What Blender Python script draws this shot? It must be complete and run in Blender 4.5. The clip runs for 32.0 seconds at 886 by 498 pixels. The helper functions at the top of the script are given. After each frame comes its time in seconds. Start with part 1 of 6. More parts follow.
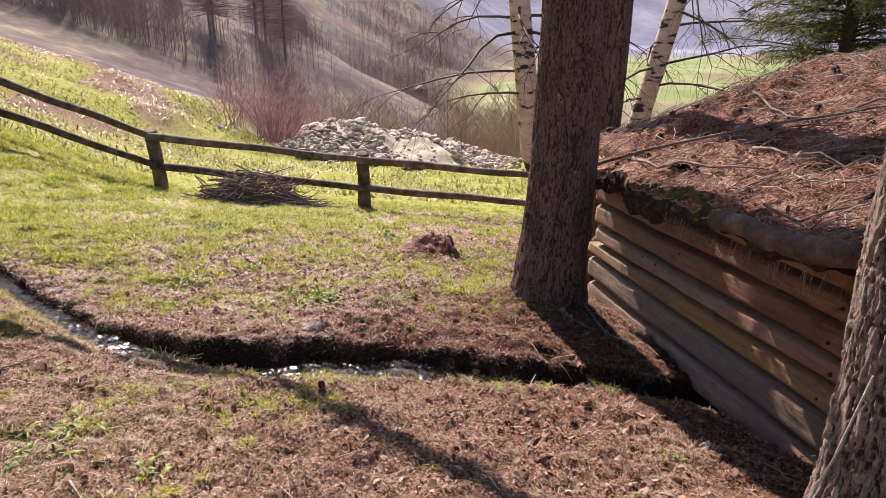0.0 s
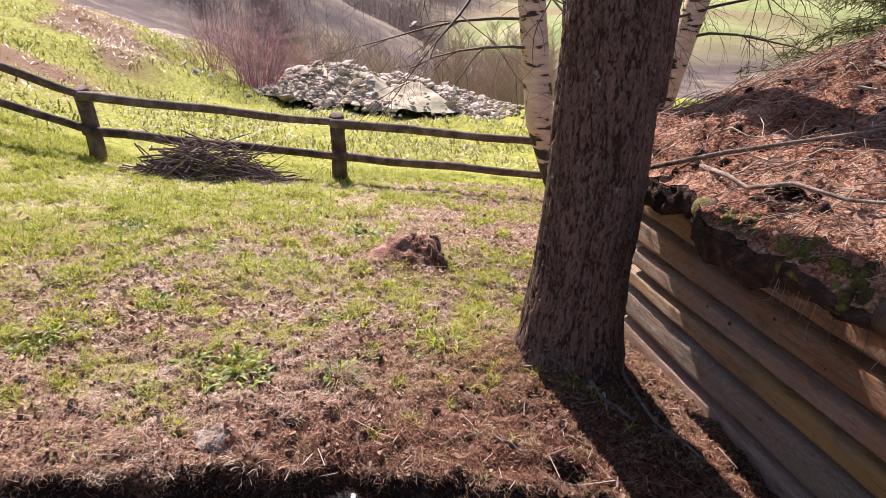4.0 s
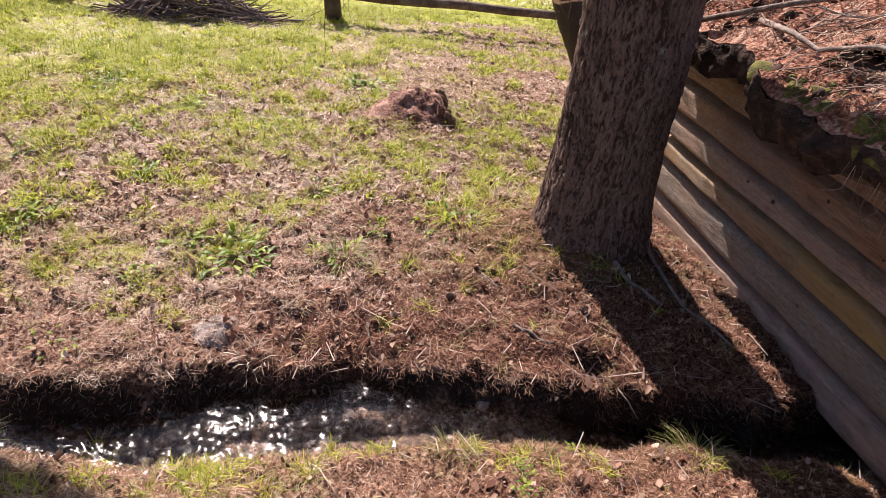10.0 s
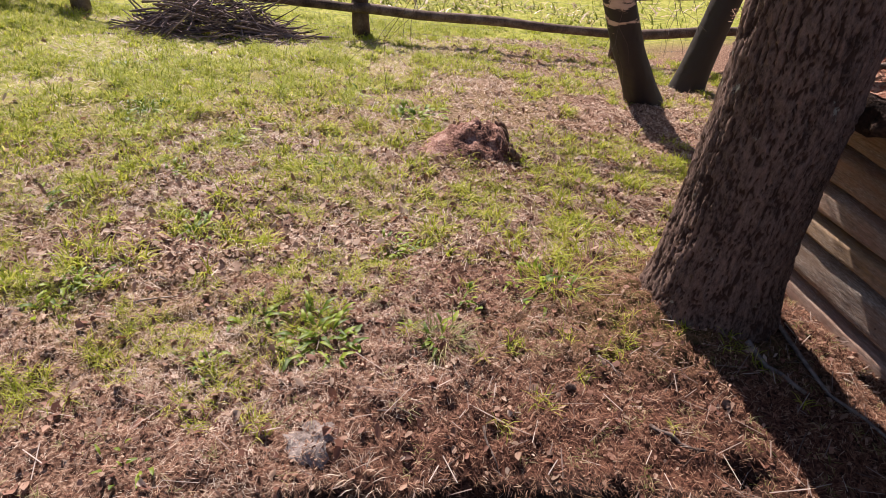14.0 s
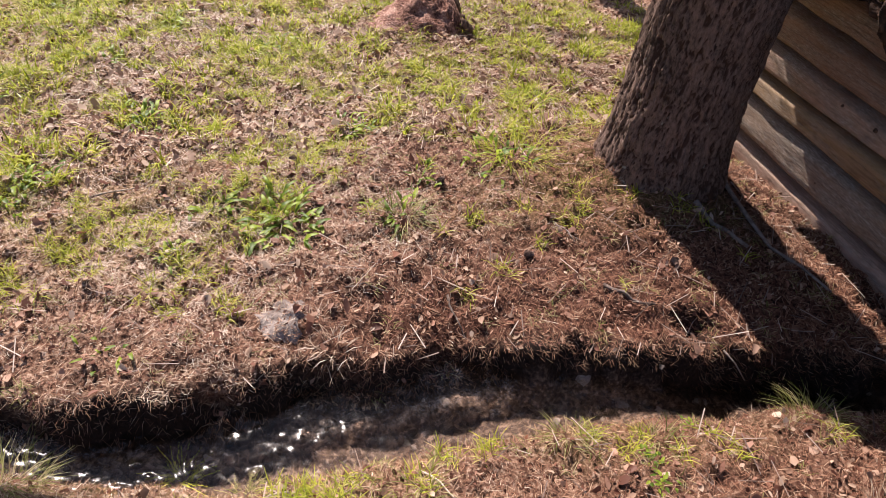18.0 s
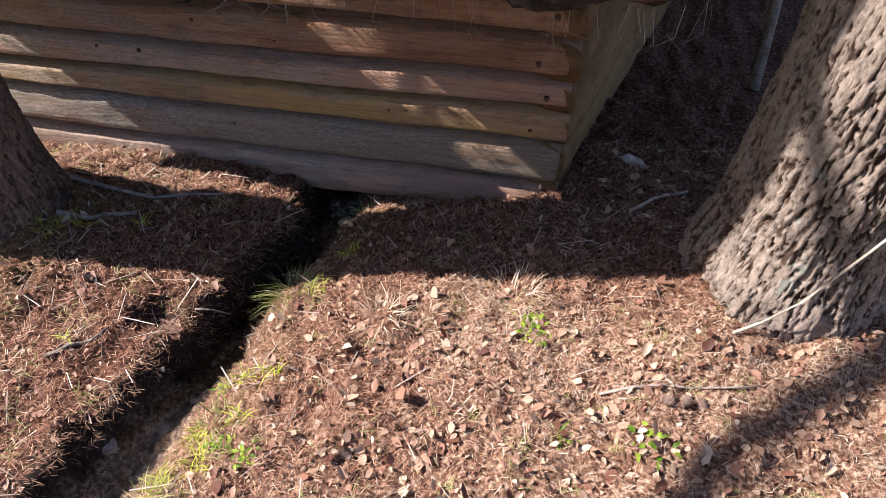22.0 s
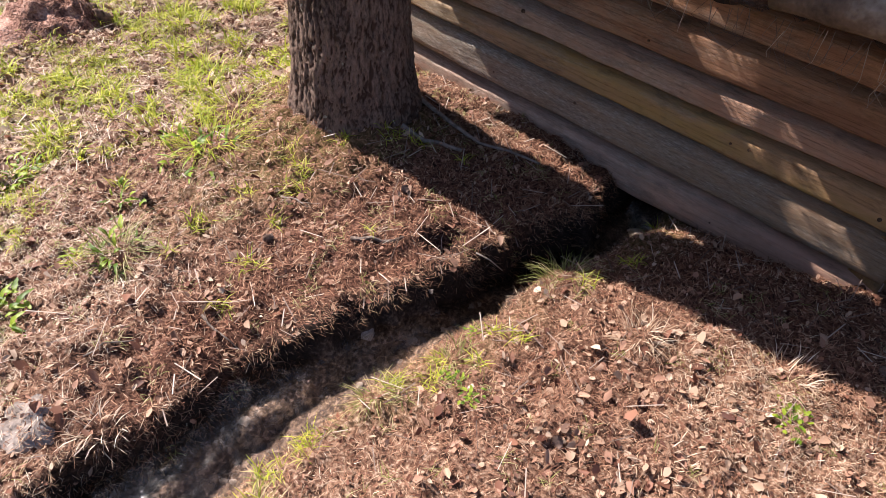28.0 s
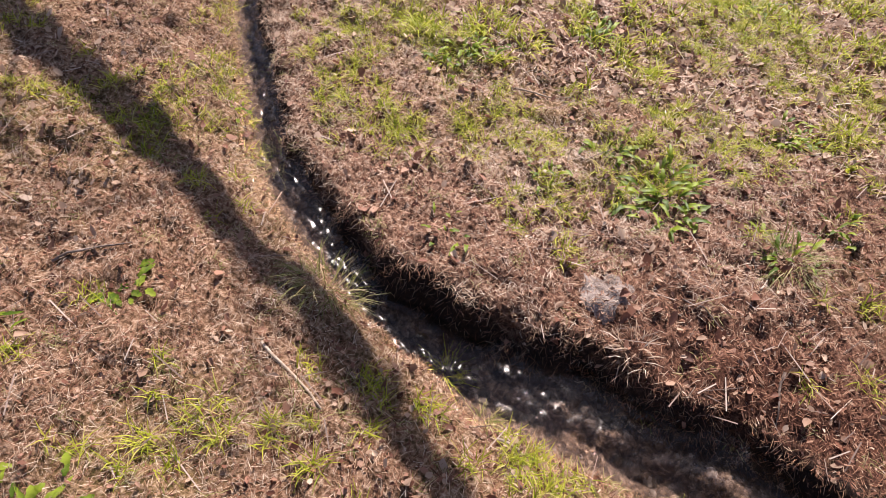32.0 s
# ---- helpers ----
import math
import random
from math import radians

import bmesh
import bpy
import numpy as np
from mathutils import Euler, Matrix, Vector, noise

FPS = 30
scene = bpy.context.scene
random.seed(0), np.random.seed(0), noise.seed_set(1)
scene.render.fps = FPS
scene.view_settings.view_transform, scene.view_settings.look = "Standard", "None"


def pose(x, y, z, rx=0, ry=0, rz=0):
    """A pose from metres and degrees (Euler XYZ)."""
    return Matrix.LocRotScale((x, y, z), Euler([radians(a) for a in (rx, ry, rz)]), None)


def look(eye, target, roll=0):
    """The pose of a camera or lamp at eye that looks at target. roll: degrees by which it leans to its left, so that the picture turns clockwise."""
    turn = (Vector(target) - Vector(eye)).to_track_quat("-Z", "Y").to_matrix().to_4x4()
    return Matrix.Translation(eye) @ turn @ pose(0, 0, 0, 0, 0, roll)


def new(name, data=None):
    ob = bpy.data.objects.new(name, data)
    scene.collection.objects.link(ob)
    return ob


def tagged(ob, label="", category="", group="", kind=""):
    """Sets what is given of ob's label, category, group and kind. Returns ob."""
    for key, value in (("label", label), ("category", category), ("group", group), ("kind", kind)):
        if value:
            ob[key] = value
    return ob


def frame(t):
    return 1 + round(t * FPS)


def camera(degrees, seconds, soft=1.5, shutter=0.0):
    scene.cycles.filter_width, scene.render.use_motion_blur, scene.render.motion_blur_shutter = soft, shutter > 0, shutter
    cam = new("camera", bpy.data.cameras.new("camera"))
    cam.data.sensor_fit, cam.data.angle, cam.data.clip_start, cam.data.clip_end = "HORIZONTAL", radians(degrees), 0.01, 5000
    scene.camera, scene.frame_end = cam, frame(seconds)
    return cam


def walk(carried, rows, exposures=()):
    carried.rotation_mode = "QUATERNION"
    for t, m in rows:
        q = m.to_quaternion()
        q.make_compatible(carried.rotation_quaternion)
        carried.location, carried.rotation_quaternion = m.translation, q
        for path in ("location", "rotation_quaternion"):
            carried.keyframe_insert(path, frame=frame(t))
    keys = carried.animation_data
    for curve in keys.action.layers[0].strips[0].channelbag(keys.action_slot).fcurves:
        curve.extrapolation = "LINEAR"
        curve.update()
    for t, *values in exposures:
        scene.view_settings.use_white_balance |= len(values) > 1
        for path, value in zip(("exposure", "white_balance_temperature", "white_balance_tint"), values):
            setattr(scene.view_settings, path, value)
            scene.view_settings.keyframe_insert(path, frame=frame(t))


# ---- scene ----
cam = camera(66.11, 32.0, 0.6)
PATH = [
    (0, (2.550, -2.686, 2.210), (0.690, -2.263, 1.610), -0.22),
    (0.5, (2.321, -2.589, 2.198), (0.460, -2.164, 1.600), -0.04),
    (1, (2.025, -2.508, 2.194), (0.164, -2.083, 1.597), -0.01),
    (1.5, (1.668, -2.437, 2.206), (-0.193, -2.011, 1.611), 0.07),
    (2, (1.294, -2.329, 2.223), (-0.567, -1.903, 1.626), -0.01),
    (2.5, (0.933, -2.232, 2.243), (-0.928, -1.805, 1.649), 0.13),
    (4.5, (0.799, -2.169, 2.236), (-0.945, -1.760, 1.347), -0.12),
    (5, (0.833, -2.174, 2.227), (-0.823, -1.784, 1.177), -0.06),
    (5.5, (0.883, -2.188, 2.226), (-0.690, -1.818, 1.048), -0.18),
    (6, (0.874, -2.171, 2.240), (-0.699, -1.800, 1.062), -0.18),
    (6.5, (0.848, -2.201, 2.241), (-0.727, -1.830, 1.065), -0.19),
    (7, (0.843, -2.217, 2.224), (-0.732, -1.845, 1.049), -0.08),
    (7.5, (0.800, -2.189, 2.236), (-0.778, -1.817, 1.065), -0.11),
    (8, (0.758, -2.199, 2.233), (-0.820, -1.825, 1.062), -0.04),
    (8.5, (0.675, -2.173, 2.224), (-0.903, -1.800, 1.054), -0.07),
    (9, (0.531, -2.129, 2.225), (-1.047, -1.753, 1.056), 0.01),
    (9.5, (0.460, -2.129, 2.228), (-1.120, -1.754, 1.059), -0.04),
    (10, (0.399, -2.160, 2.230), (-1.180, -1.785, 1.061), -0.04),
    (10.5, (0.325, -2.342, 2.229), (-1.254, -1.963, 1.062), 0.02),
    (11, (0.279, -2.533, 2.228), (-1.302, -2.153, 1.064), 0.02),
    (11.5, (0.269, -2.611, 2.238), (-1.313, -2.230, 1.075), 0.11),
    (12, (0.264, -2.641, 2.240), (-1.316, -2.258, 1.075), 0.26),
    (12.5, (0.166, -2.623, 2.246), (-1.413, -2.239, 1.080), 0.27),
    (13, (-0.052, -2.577, 2.251), (-1.631, -2.192, 1.085), 0.40),
    (13.5, (-0.222, -2.548, 2.248), (-1.802, -2.163, 1.084), 0.39),
    (14, (-0.252, -2.524, 2.246), (-1.831, -2.134, 1.082), 0.36),
    (14.5, (-0.220, -2.507, 2.235), (-1.794, -2.090, 1.072), 0.24),
    (16.5, (-0.271, -2.490, 2.265), (-1.815, -1.982, 1.100), 0.07),
    (17, (-0.241, -2.504, 2.264), (-1.786, -1.999, 1.099), -0.05),
    (17.5, (-0.175, -2.484, 2.262), (-1.631, -2.007, 0.977), 0.04),
    (18, (-0.199, -2.529, 2.260), (-1.531, -2.092, 0.833), -0.04),
    (18.5, (-0.221, -2.498, 2.270), (-1.423, -2.089, 0.725), 0.47),
    (19, (-0.245, -2.503, 2.263), (-1.453, -2.095, 0.722), 0.39),
    (19.5, (-0.250, -2.488, 2.255), (-1.459, -2.078, 0.715), 0.41),
    (20, (-0.235, -2.453, 2.267), (-1.399, -1.936, 0.725), -0.28),
    (20.5, (-0.209, -2.391, 2.270), (-1.210, -1.601, 0.729), -0.64),
    (21, (-0.176, -2.358, 2.254), (-0.883, -1.302, 0.711), -0.67),
    (21.5, (-0.177, -2.344, 2.246), (-0.477, -1.097, 0.711), 0.06),
    (22, (-0.151, -2.313, 2.253), (-0.375, -1.048, 0.720), 0.14),
    (22.5, (-0.166, -2.298, 2.254), (-0.394, -1.033, 0.721), 0.00),
    (23, (-0.194, -2.301, 2.254), (-0.421, -1.034, 0.723), 0.03),
    (23.5, (-0.214, -2.334, 2.255), (-0.443, -1.063, 0.727), 0.07),
    (24, (-0.204, -2.358, 2.258), (-0.433, -1.086, 0.731), 0.12),
    (24.5, (-0.173, -2.373, 2.261), (-0.418, -1.106, 0.733), 0.11),
    (26.5, (-0.193, -2.415, 2.293), (-0.797, -1.288, 0.755), -0.42),
    (27, (-0.218, -2.444, 2.305), (-0.909, -1.375, 0.762), -0.69),
    (27.5, (-0.252, -2.443, 2.292), (-1.023, -1.429, 0.750), -0.42),
    (28, (-0.267, -2.421, 2.283), (-1.116, -1.473, 0.741), -0.35),
    (28.5, (-0.316, -2.437, 2.275), (-1.239, -1.563, 0.731), -0.36),
    (29, (-0.351, -2.461, 2.283), (-1.340, -1.666, 0.737), -0.32),
    (29.5, (-0.371, -2.484, 2.275), (-1.419, -1.771, 0.729), -0.09),
    (30, (-0.375, -2.490, 2.280), (-1.531, -1.978, 0.731), 0.11),
    (30.5, (-0.372, -2.483, 2.271), (-1.597, -2.208, 0.714), 0.75),
    (31, (-0.375, -2.519, 2.296), (-1.618, -2.514, 0.729), 0.28),
    (31.5, (-0.374, -2.557, 2.269), (-1.601, -2.815, 0.710), -0.07),
    (32, (-0.386, -2.564, 2.260), (-1.531, -3.073, 0.701), -0.33),
]
walk(cam, [(t, look(eye, target, roll)) for t, eye, target, roll in PATH],
     [(0, 0.83, 6500, 24), (2.5, 0.88, 6500, 24), (4.5, 0.97, 6500, 24), (12, 0.97, 6500, 24), (13, 0.88, 6500, 24), (14, 0.66, 6500, 24),
      (17, 0.66, 6500, 24), (18, 0.88, 6500, 22), (19, 0.98, 6400, 20), (20.2, 1.0, 6300, 16), (21.7, 1.45, 6000, 14), (24.5, 1.55, 5900, 14),
      (27.5, 1.3, 6200, 16), (30, 1.07, 6400, 22), (32, 0.8, 6500, 24)])

# ---- light ----
SUN_AZ = 4.0       # degrees by which the light drifts to +y while it travels along +x
SUN_EL = 42.0
TAN_EL = math.tan(radians(SUN_EL))
world = bpy.data.worlds.new("world")
scene.world = world
world.use_nodes = True
wn = world.node_tree
sky = wn.nodes.new("ShaderNodeTexSky")
sky.sky_type = "NISHITA"
sky.sun_disc = False
sky.sun_elevation = radians(SUN_EL)
sky.sun_rotation = radians(270 + SUN_AZ)
wn.links.new(sky.outputs[0], wn.nodes["Background"].inputs[0])
wn.nodes["Background"].inputs[1].default_value = 0.07
sun = new("sun", bpy.data.lights.new("sun", "SUN"))
sun.data.energy = 5.0
sun.data.angle = radians(0.53)
sun.data.color = (1.0, 0.93, 0.82)
_a, _e = radians(SUN_AZ), radians(SUN_EL)
sun.matrix_world = look((0, 0, 0), (math.cos(_e) * math.cos(_a), math.cos(_e) * math.sin(_a), -math.sin(_e)))


# ---- materials ----
def material(name, ramp, scale=8.0, rough=0.85, bump=0.3, fine=60.0, stretch=(1, 1, 1), vary=0.25, coords="Object", spec=0.3, glow=0.0, grain=0.6):
    """Noise-driven surface: a colour ramp over a coarse noise, a fine grain and a bump."""
    m = bpy.data.materials.new(name)
    m.use_nodes = True
    nt = m.node_tree
    n, l = nt.nodes, nt.links
    b = n["Principled BSDF"]
    tc = n.new("ShaderNodeTexCoord")
    mp = n.new("ShaderNodeMapping")
    mp.inputs["Scale"].default_value = stretch
    l.new(tc.outputs[coords], mp.inputs[0])
    n1 = n.new("ShaderNodeTexNoise")
    n1.inputs["Scale"].default_value, n1.inputs["Detail"].default_value = scale, 6
    n2 = n.new("ShaderNodeTexNoise")
    n2.inputs["Scale"].default_value, n2.inputs["Detail"].default_value = fine, 4
    for k in (n1, n2):
        l.new(mp.outputs[0], k.inputs[0])
    mix = n.new("ShaderNodeMath")
    mix.operation = "MULTIPLY_ADD"
    l.new(n2.outputs[0], mix.inputs[0])
    mix.inputs[1].default_value = grain
    mul = n.new("ShaderNodeMath")
    mul.operation = "MULTIPLY_ADD"
    l.new(n1.outputs[0], mul.inputs[0])
    mul.inputs[1].default_value, mul.inputs[2].default_value = 1.5, -0.25 - 0.5 * grain
    l.new(mul.outputs[0], mix.inputs[2])
    info = n.new("ShaderNodeObjectInfo")
    rnd = n.new("ShaderNodeMath")
    rnd.operation = "MULTIPLY_ADD"
    l.new(info.outputs["Random"], rnd.inputs[0])
    rnd.inputs[1].default_value, rnd.inputs[2].default_value = vary, -vary / 2
    add = n.new("ShaderNodeMath")
    l.new(mix.outputs[0], add.inputs[0])
    l.new(rnd.outputs[0], add.inputs[1])
    cr = n.new("ShaderNodeValToRGB")
    els = cr.color_ramp.elements
    while len(els) < len(ramp):
        els.new(0.5)
    for e, (p, c) in zip(els, ramp):
        e.position, e.color = p, (*c, 1)
    l.new(add.outputs[0], cr.inputs[0])
    l.new(cr.outputs[0], b.inputs["Base Color"])
    b.inputs["Roughness"].default_value = rough
    b.inputs["Specular IOR Level"].default_value = spec
    if bump:
        bp = n.new("ShaderNodeBump")
        bp.inputs["Strength"].default_value, bp.inputs["Distance"].default_value = bump, 0.02
        l.new(mix.outputs[0], bp.inputs["Height"])
        l.new(bp.outputs[0], b.inputs["Normal"])
    if glow:
        tr = n.new("ShaderNodeBsdfTranslucent")
        l.new(cr.outputs[0], tr.inputs[0])
        mx = n.new("ShaderNodeMixShader")
        mx.inputs[0].default_value = glow
        l.new(b.outputs[0], mx.inputs[1])
        l.new(tr.outputs[0], mx.inputs[2])
        l.new(mx.outputs[0], n["Material Output"].inputs[0])
    return m


def island_material(name, ramp, rough=0.7, translucent=0.0, spec=0.3):
    """Each loose piece of the mesh takes its own colour from the ramp."""
    m = bpy.data.materials.new(name)
    m.use_nodes = True
    n, l = m.node_tree.nodes, m.node_tree.links
    b = n["Principled BSDF"]
    g = n.new("ShaderNodeNewGeometry")
    cr = n.new("ShaderNodeValToRGB")
    els = cr.color_ramp.elements
    while len(els) < len(ramp):
        els.new(0.5)
    for e, (p, c) in zip(els, ramp):
        e.position, e.color = p, (*c, 1)
    l.new(g.outputs["Random Per Island"], cr.inputs[0])
    l.new(cr.outputs[0], b.inputs["Base Color"])
    b.inputs["Roughness"].default_value = rough
    b.inputs["Specular IOR Level"].default_value = spec
    if translucent:
        tr = n.new("ShaderNodeBsdfTranslucent")
        l.new(cr.outputs[0], tr.inputs[0])
        mx = n.new("ShaderNodeMixShader")
        mx.inputs[0].default_value = translucent
        l.new(b.outputs[0], mx.inputs[1])
        l.new(tr.outputs[0], mx.inputs[2])
        l.new(mx.outputs[0], n["Material Output"].inputs[0])
    return m


def hewn_log(name, wood, stain, grey, seed, flow=(1, 0)):
    """Axe-hewn timber: long grain, drying cracks, brown stains, small knots and silver weathering that fades towards the sheltered corner."""
    m = bpy.data.materials.new(name)
    m.use_nodes = True
    n, l = m.node_tree.nodes, m.node_tree.links
    b = n["Principled BSDF"]
    tc = n.new("ShaderNodeTexCoord")

    def tex(stretch, scale, detail, rough=0.6):
        mp = n.new("ShaderNodeMapping")
        mp.inputs["Location"].default_value = (seed * 1.7, seed * 0.9, seed * 0.37)
        mp.inputs["Scale"].default_value = stretch if flow[0] else (stretch[1], stretch[0], stretch[2])
        l.new(tc.outputs["Object"], mp.inputs[0])
        t = n.new("ShaderNodeTexNoise")
        t.inputs["Scale"].default_value, t.inputs["Detail"].default_value, t.inputs["Roughness"].default_value = scale, detail, rough
        l.new(mp.outputs[0], t.inputs[0])
        return t.outputs[0]

    def ramp(src, stops):
        r = n.new("ShaderNodeValToRGB")
        e = r.color_ramp.elements
        while len(e) < len(stops):
            e.new(0.5)
        for q, (p, c) in zip(e, stops):
            q.position, q.color = p, (*c, 1)
        l.new(src, r.inputs[0])
        return r.outputs[0]

    def mix(fac, a, c, kind="MIX"):
        x = n.new("ShaderNodeMix")
        x.data_type, x.blend_type = "RGBA", kind
        l.new(fac, x.inputs[0])
        for k, v in ((6, a), (7, c)):
            if isinstance(v, tuple):
                x.inputs[k].default_value = (*v, 1)
            else:
                l.new(v, x.inputs[k])
        return x.outputs[2]

    grain = tex((0.8, 5, 5), 9, 9, 0.75)
    c = ramp(grain, [(0.25, tuple(k * 0.45 for k in wood)), (0.45, tuple(k * 0.8 for k in wood)), (0.6, wood), (0.8, tuple(min(0.8, k * 1.3) for k in wood))])
    c = mix(ramp(tex((0.6, 1.8, 1.8), 2.6, 7), [(0.44, (0, 0, 0)), (0.62, (0.9, 0.9, 0.9))]), c, stain)
    c = mix(ramp(tex((1.0, 2.2, 2.2), 6.5, 7, 0.7), [(0.52, (0, 0, 0)), (0.68, (0.75, 0.75, 0.75))]), c, tuple(k * 0.35 for k in wood))
    silver = ramp(tex((1.2, 5, 5), 30, 8, 0.75), [(0.3, (0.12, 0.095, 0.08)), (0.52, (0.34, 0.285, 0.235)), (0.68, (0.58, 0.53, 0.47))])
    sep = n.new("ShaderNodeSeparateXYZ")
    l.new(tc.outputs["Object"], sep.inputs[0])
    west = n.new("ShaderNodeMapRange")
    west.inputs["From Min"].default_value, west.inputs["From Max"].default_value = -0.4, -2.6
    west.inputs["To Min"].default_value, west.inputs["To Max"].default_value = grey - 0.3, grey + 0.3
    l.new(sep.outputs["X"], west.inputs["Value"])
    patch = n.new("ShaderNodeMath")
    patch.operation = "MULTIPLY_ADD"
    patch.use_clamp = True
    l.new(tex((0.7, 3, 3), 4, 8, 0.7), patch.inputs[0])
    patch.inputs[1].default_value = 2.4
    shift = n.new("ShaderNodeMath")
    shift.operation = "SUBTRACT"
    l.new(west.outputs[0], shift.inputs[0])
    shift.inputs[1].default_value = 1.2
    l.new(shift.outputs[0], patch.inputs[2])
    c = mix(patch.outputs[0], c, silver)
    crack = tex((0.22, 11, 11), 3.2, 5, 0.55)
    line = ramp(crack, [(0.486, (0, 0, 0)), (0.495, (0.22, 0.22, 0.22)), (0.503, (0.22, 0.22, 0.22)), (0.514, (0, 0, 0))])
    c = mix(line, c, (0.035, 0.022, 0.016))
    l.new(c, b.inputs["Base Color"])
    b.inputs["Roughness"].default_value = 0.85
    b.inputs["Specular IOR Level"].default_value = 0.2
    h = n.new("ShaderNodeMath")
    h.operation = "MULTIPLY_ADD"
    l.new(line, h.inputs[0])
    h.inputs[1].default_value = -0.7
    l.new(grain, h.inputs[2])
    bp = n.new("ShaderNodeBump")
    bp.inputs["Strength"].default_value, bp.inputs["Distance"].default_value = 0.8, 0.014
    l.new(h.outputs[0], bp.inputs["Height"])
    l.new(bp.outputs[0], b.inputs["Normal"])
    return m


LOG_LOOK = [hewn_log("bleached_sill_log", (0.6, 0.39, 0.29), (0.46, 0.27, 0.2), 0.25, 1), hewn_log("lichen_grey_log", (0.42, 0.27, 0.17), (0.34, 0.2, 0.115), 0.62, 2),
            hewn_log("yellowed_log", (0.48, 0.29, 0.16), (0.46, 0.29, 0.11), 0.15, 3), hewn_log("rose_brown_log", (0.56, 0.35, 0.25), (0.42, 0.22, 0.14), 0.32, 4),
            hewn_log("dark_brown_log", (0.42, 0.23, 0.14), (0.27, 0.135, 0.08), 0.2, 5), hewn_log("red_brown_log", (0.45, 0.24, 0.145), (0.3, 0.145, 0.085), 0.22, 6),
            hewn_log("dull_red_log", (0.5, 0.28, 0.175), (0.32, 0.16, 0.09), 0.3, 7), hewn_log("dull_brown_log", (0.5, 0.32, 0.22), (0.28, 0.16, 0.1), 0.4, 8)]
M_LOG = LOG_LOOK[3]
M_LOGSIDE = hewn_log("weathered_side_log", (0.36, 0.2, 0.09), (0.2, 0.11, 0.05), -0.1, 9, (0, 1))
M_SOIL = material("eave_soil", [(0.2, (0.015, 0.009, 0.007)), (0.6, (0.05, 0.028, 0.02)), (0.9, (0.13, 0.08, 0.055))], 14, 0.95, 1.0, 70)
M_ENDGRAIN = material("log_end_grain", [(0.2, (0.2, 0.15, 0.12)), (0.6, (0.5, 0.45, 0.4)), (0.9, (0.68, 0.64, 0.58))], 9, 0.85, 0.5, 60)
M_KNOT = material("knot_wood", [(0.2, (0.06, 0.035, 0.022)), (0.8, (0.2, 0.12, 0.08))], 30, 0.8, 0.3)
M_BARK = bpy.data.materials.new("larch_bark")
M_BIRCH = bpy.data.materials.new("birch_bark")
M_FENCE = material("fence_wood", [(0.15, (0.05, 0.032, 0.025)), (0.55, (0.14, 0.095, 0.072)), (0.9, (0.27, 0.21, 0.17))], 6, 0.85, 0.5, 50, (1, 1, 1), 0.2)
M_WIRE = material("wire", [(0.2, (0.15, 0.13, 0.12)), (0.8, (0.3, 0.28, 0.26))], 20, 0.5, 0.0)
M_STONE = material("rubble_stone", [(0.1, (0.28, 0.225, 0.18)), (0.45, (0.55, 0.46, 0.39)), (0.9, (0.76, 0.67, 0.59))], 3, 0.9, 0.5, 30, (1, 1, 1), 0.6)
M_WET = material("wet_stone", [(0.1, (0.04, 0.03, 0.025)), (0.5, (0.13, 0.1, 0.085)), (0.9, (0.3, 0.25, 0.22))], 12, 0.35, 0.4, 60, vary=0.7)
M_HEAP = material("heap_gravel", [(0.2, (0.3, 0.25, 0.18)), (0.5, (0.5, 0.45, 0.33)), (0.8, (0.66, 0.6, 0.5))], 1.5, 0.95, 0.9, 12)
M_ROOF = material("roof_needles", [(0.12, (0.03, 0.014, 0.01)), (0.4, (0.17, 0.066, 0.04)), (0.64, (0.36, 0.155, 0.095)), (0.92, (0.56, 0.37, 0.27))], 3.5, 0.95, 1.0, 60, grain=1.5)
M_MOSS = material("moss", [(0.2, (0.04, 0.035, 0.012)), (0.5, (0.1, 0.095, 0.025)), (0.85, (0.24, 0.22, 0.06))], 12, 0.95, 0.9, 90)
M_MOULD = material("rotten_wood_mould", [(0.12, (0.06, 0.025, 0.018)), (0.4, (0.24, 0.12, 0.085)), (0.65, (0.4, 0.23, 0.175)), (0.95, (0.6, 0.44, 0.35))], 9, 0.95, 1.0, 70, grain=1.2)
M_CLAY = material("pale_clay", [(0.2, (0.12, 0.09, 0.075)), (0.8, (0.31, 0.26, 0.23))], 14, 0.95, 0.8, 80)
M_TWIG = island_material("dry_twig", [(0.0, (0.1, 0.065, 0.05)), (0.5, (0.26, 0.19, 0.155)), (1.0, (0.58, 0.48, 0.4))])
M_TWIGB = material("dead_branch_bark", [(0.2, (0.1, 0.07, 0.055)), (0.8, (0.32, 0.26, 0.22))], 20, 0.9, 0.4, 80, vary=0.4)
M_PALE = material("peeled_wood", [(0.2, (0.34, 0.27, 0.2)), (0.8, (0.62, 0.54, 0.44))], 20, 0.8, 0.3, 80, vary=0.3)
M_PILE = material("brushwood", [(0.2, (0.07, 0.045, 0.042)), (0.8, (0.27, 0.2, 0.185))], 9, 0.85, 0.3, 50, vary=0.6)
M_DARKTWIG = island_material("dark_twig", [(0.0, (0.05, 0.035, 0.03)), (1.0, (0.16, 0.11, 0.09))])
M_REDTWIG = island_material("red_twig", [(0.0, (0.28, 0.13, 0.145)), (0.6, (0.56, 0.32, 0.34)), (1.0, (0.74, 0.54, 0.54))])
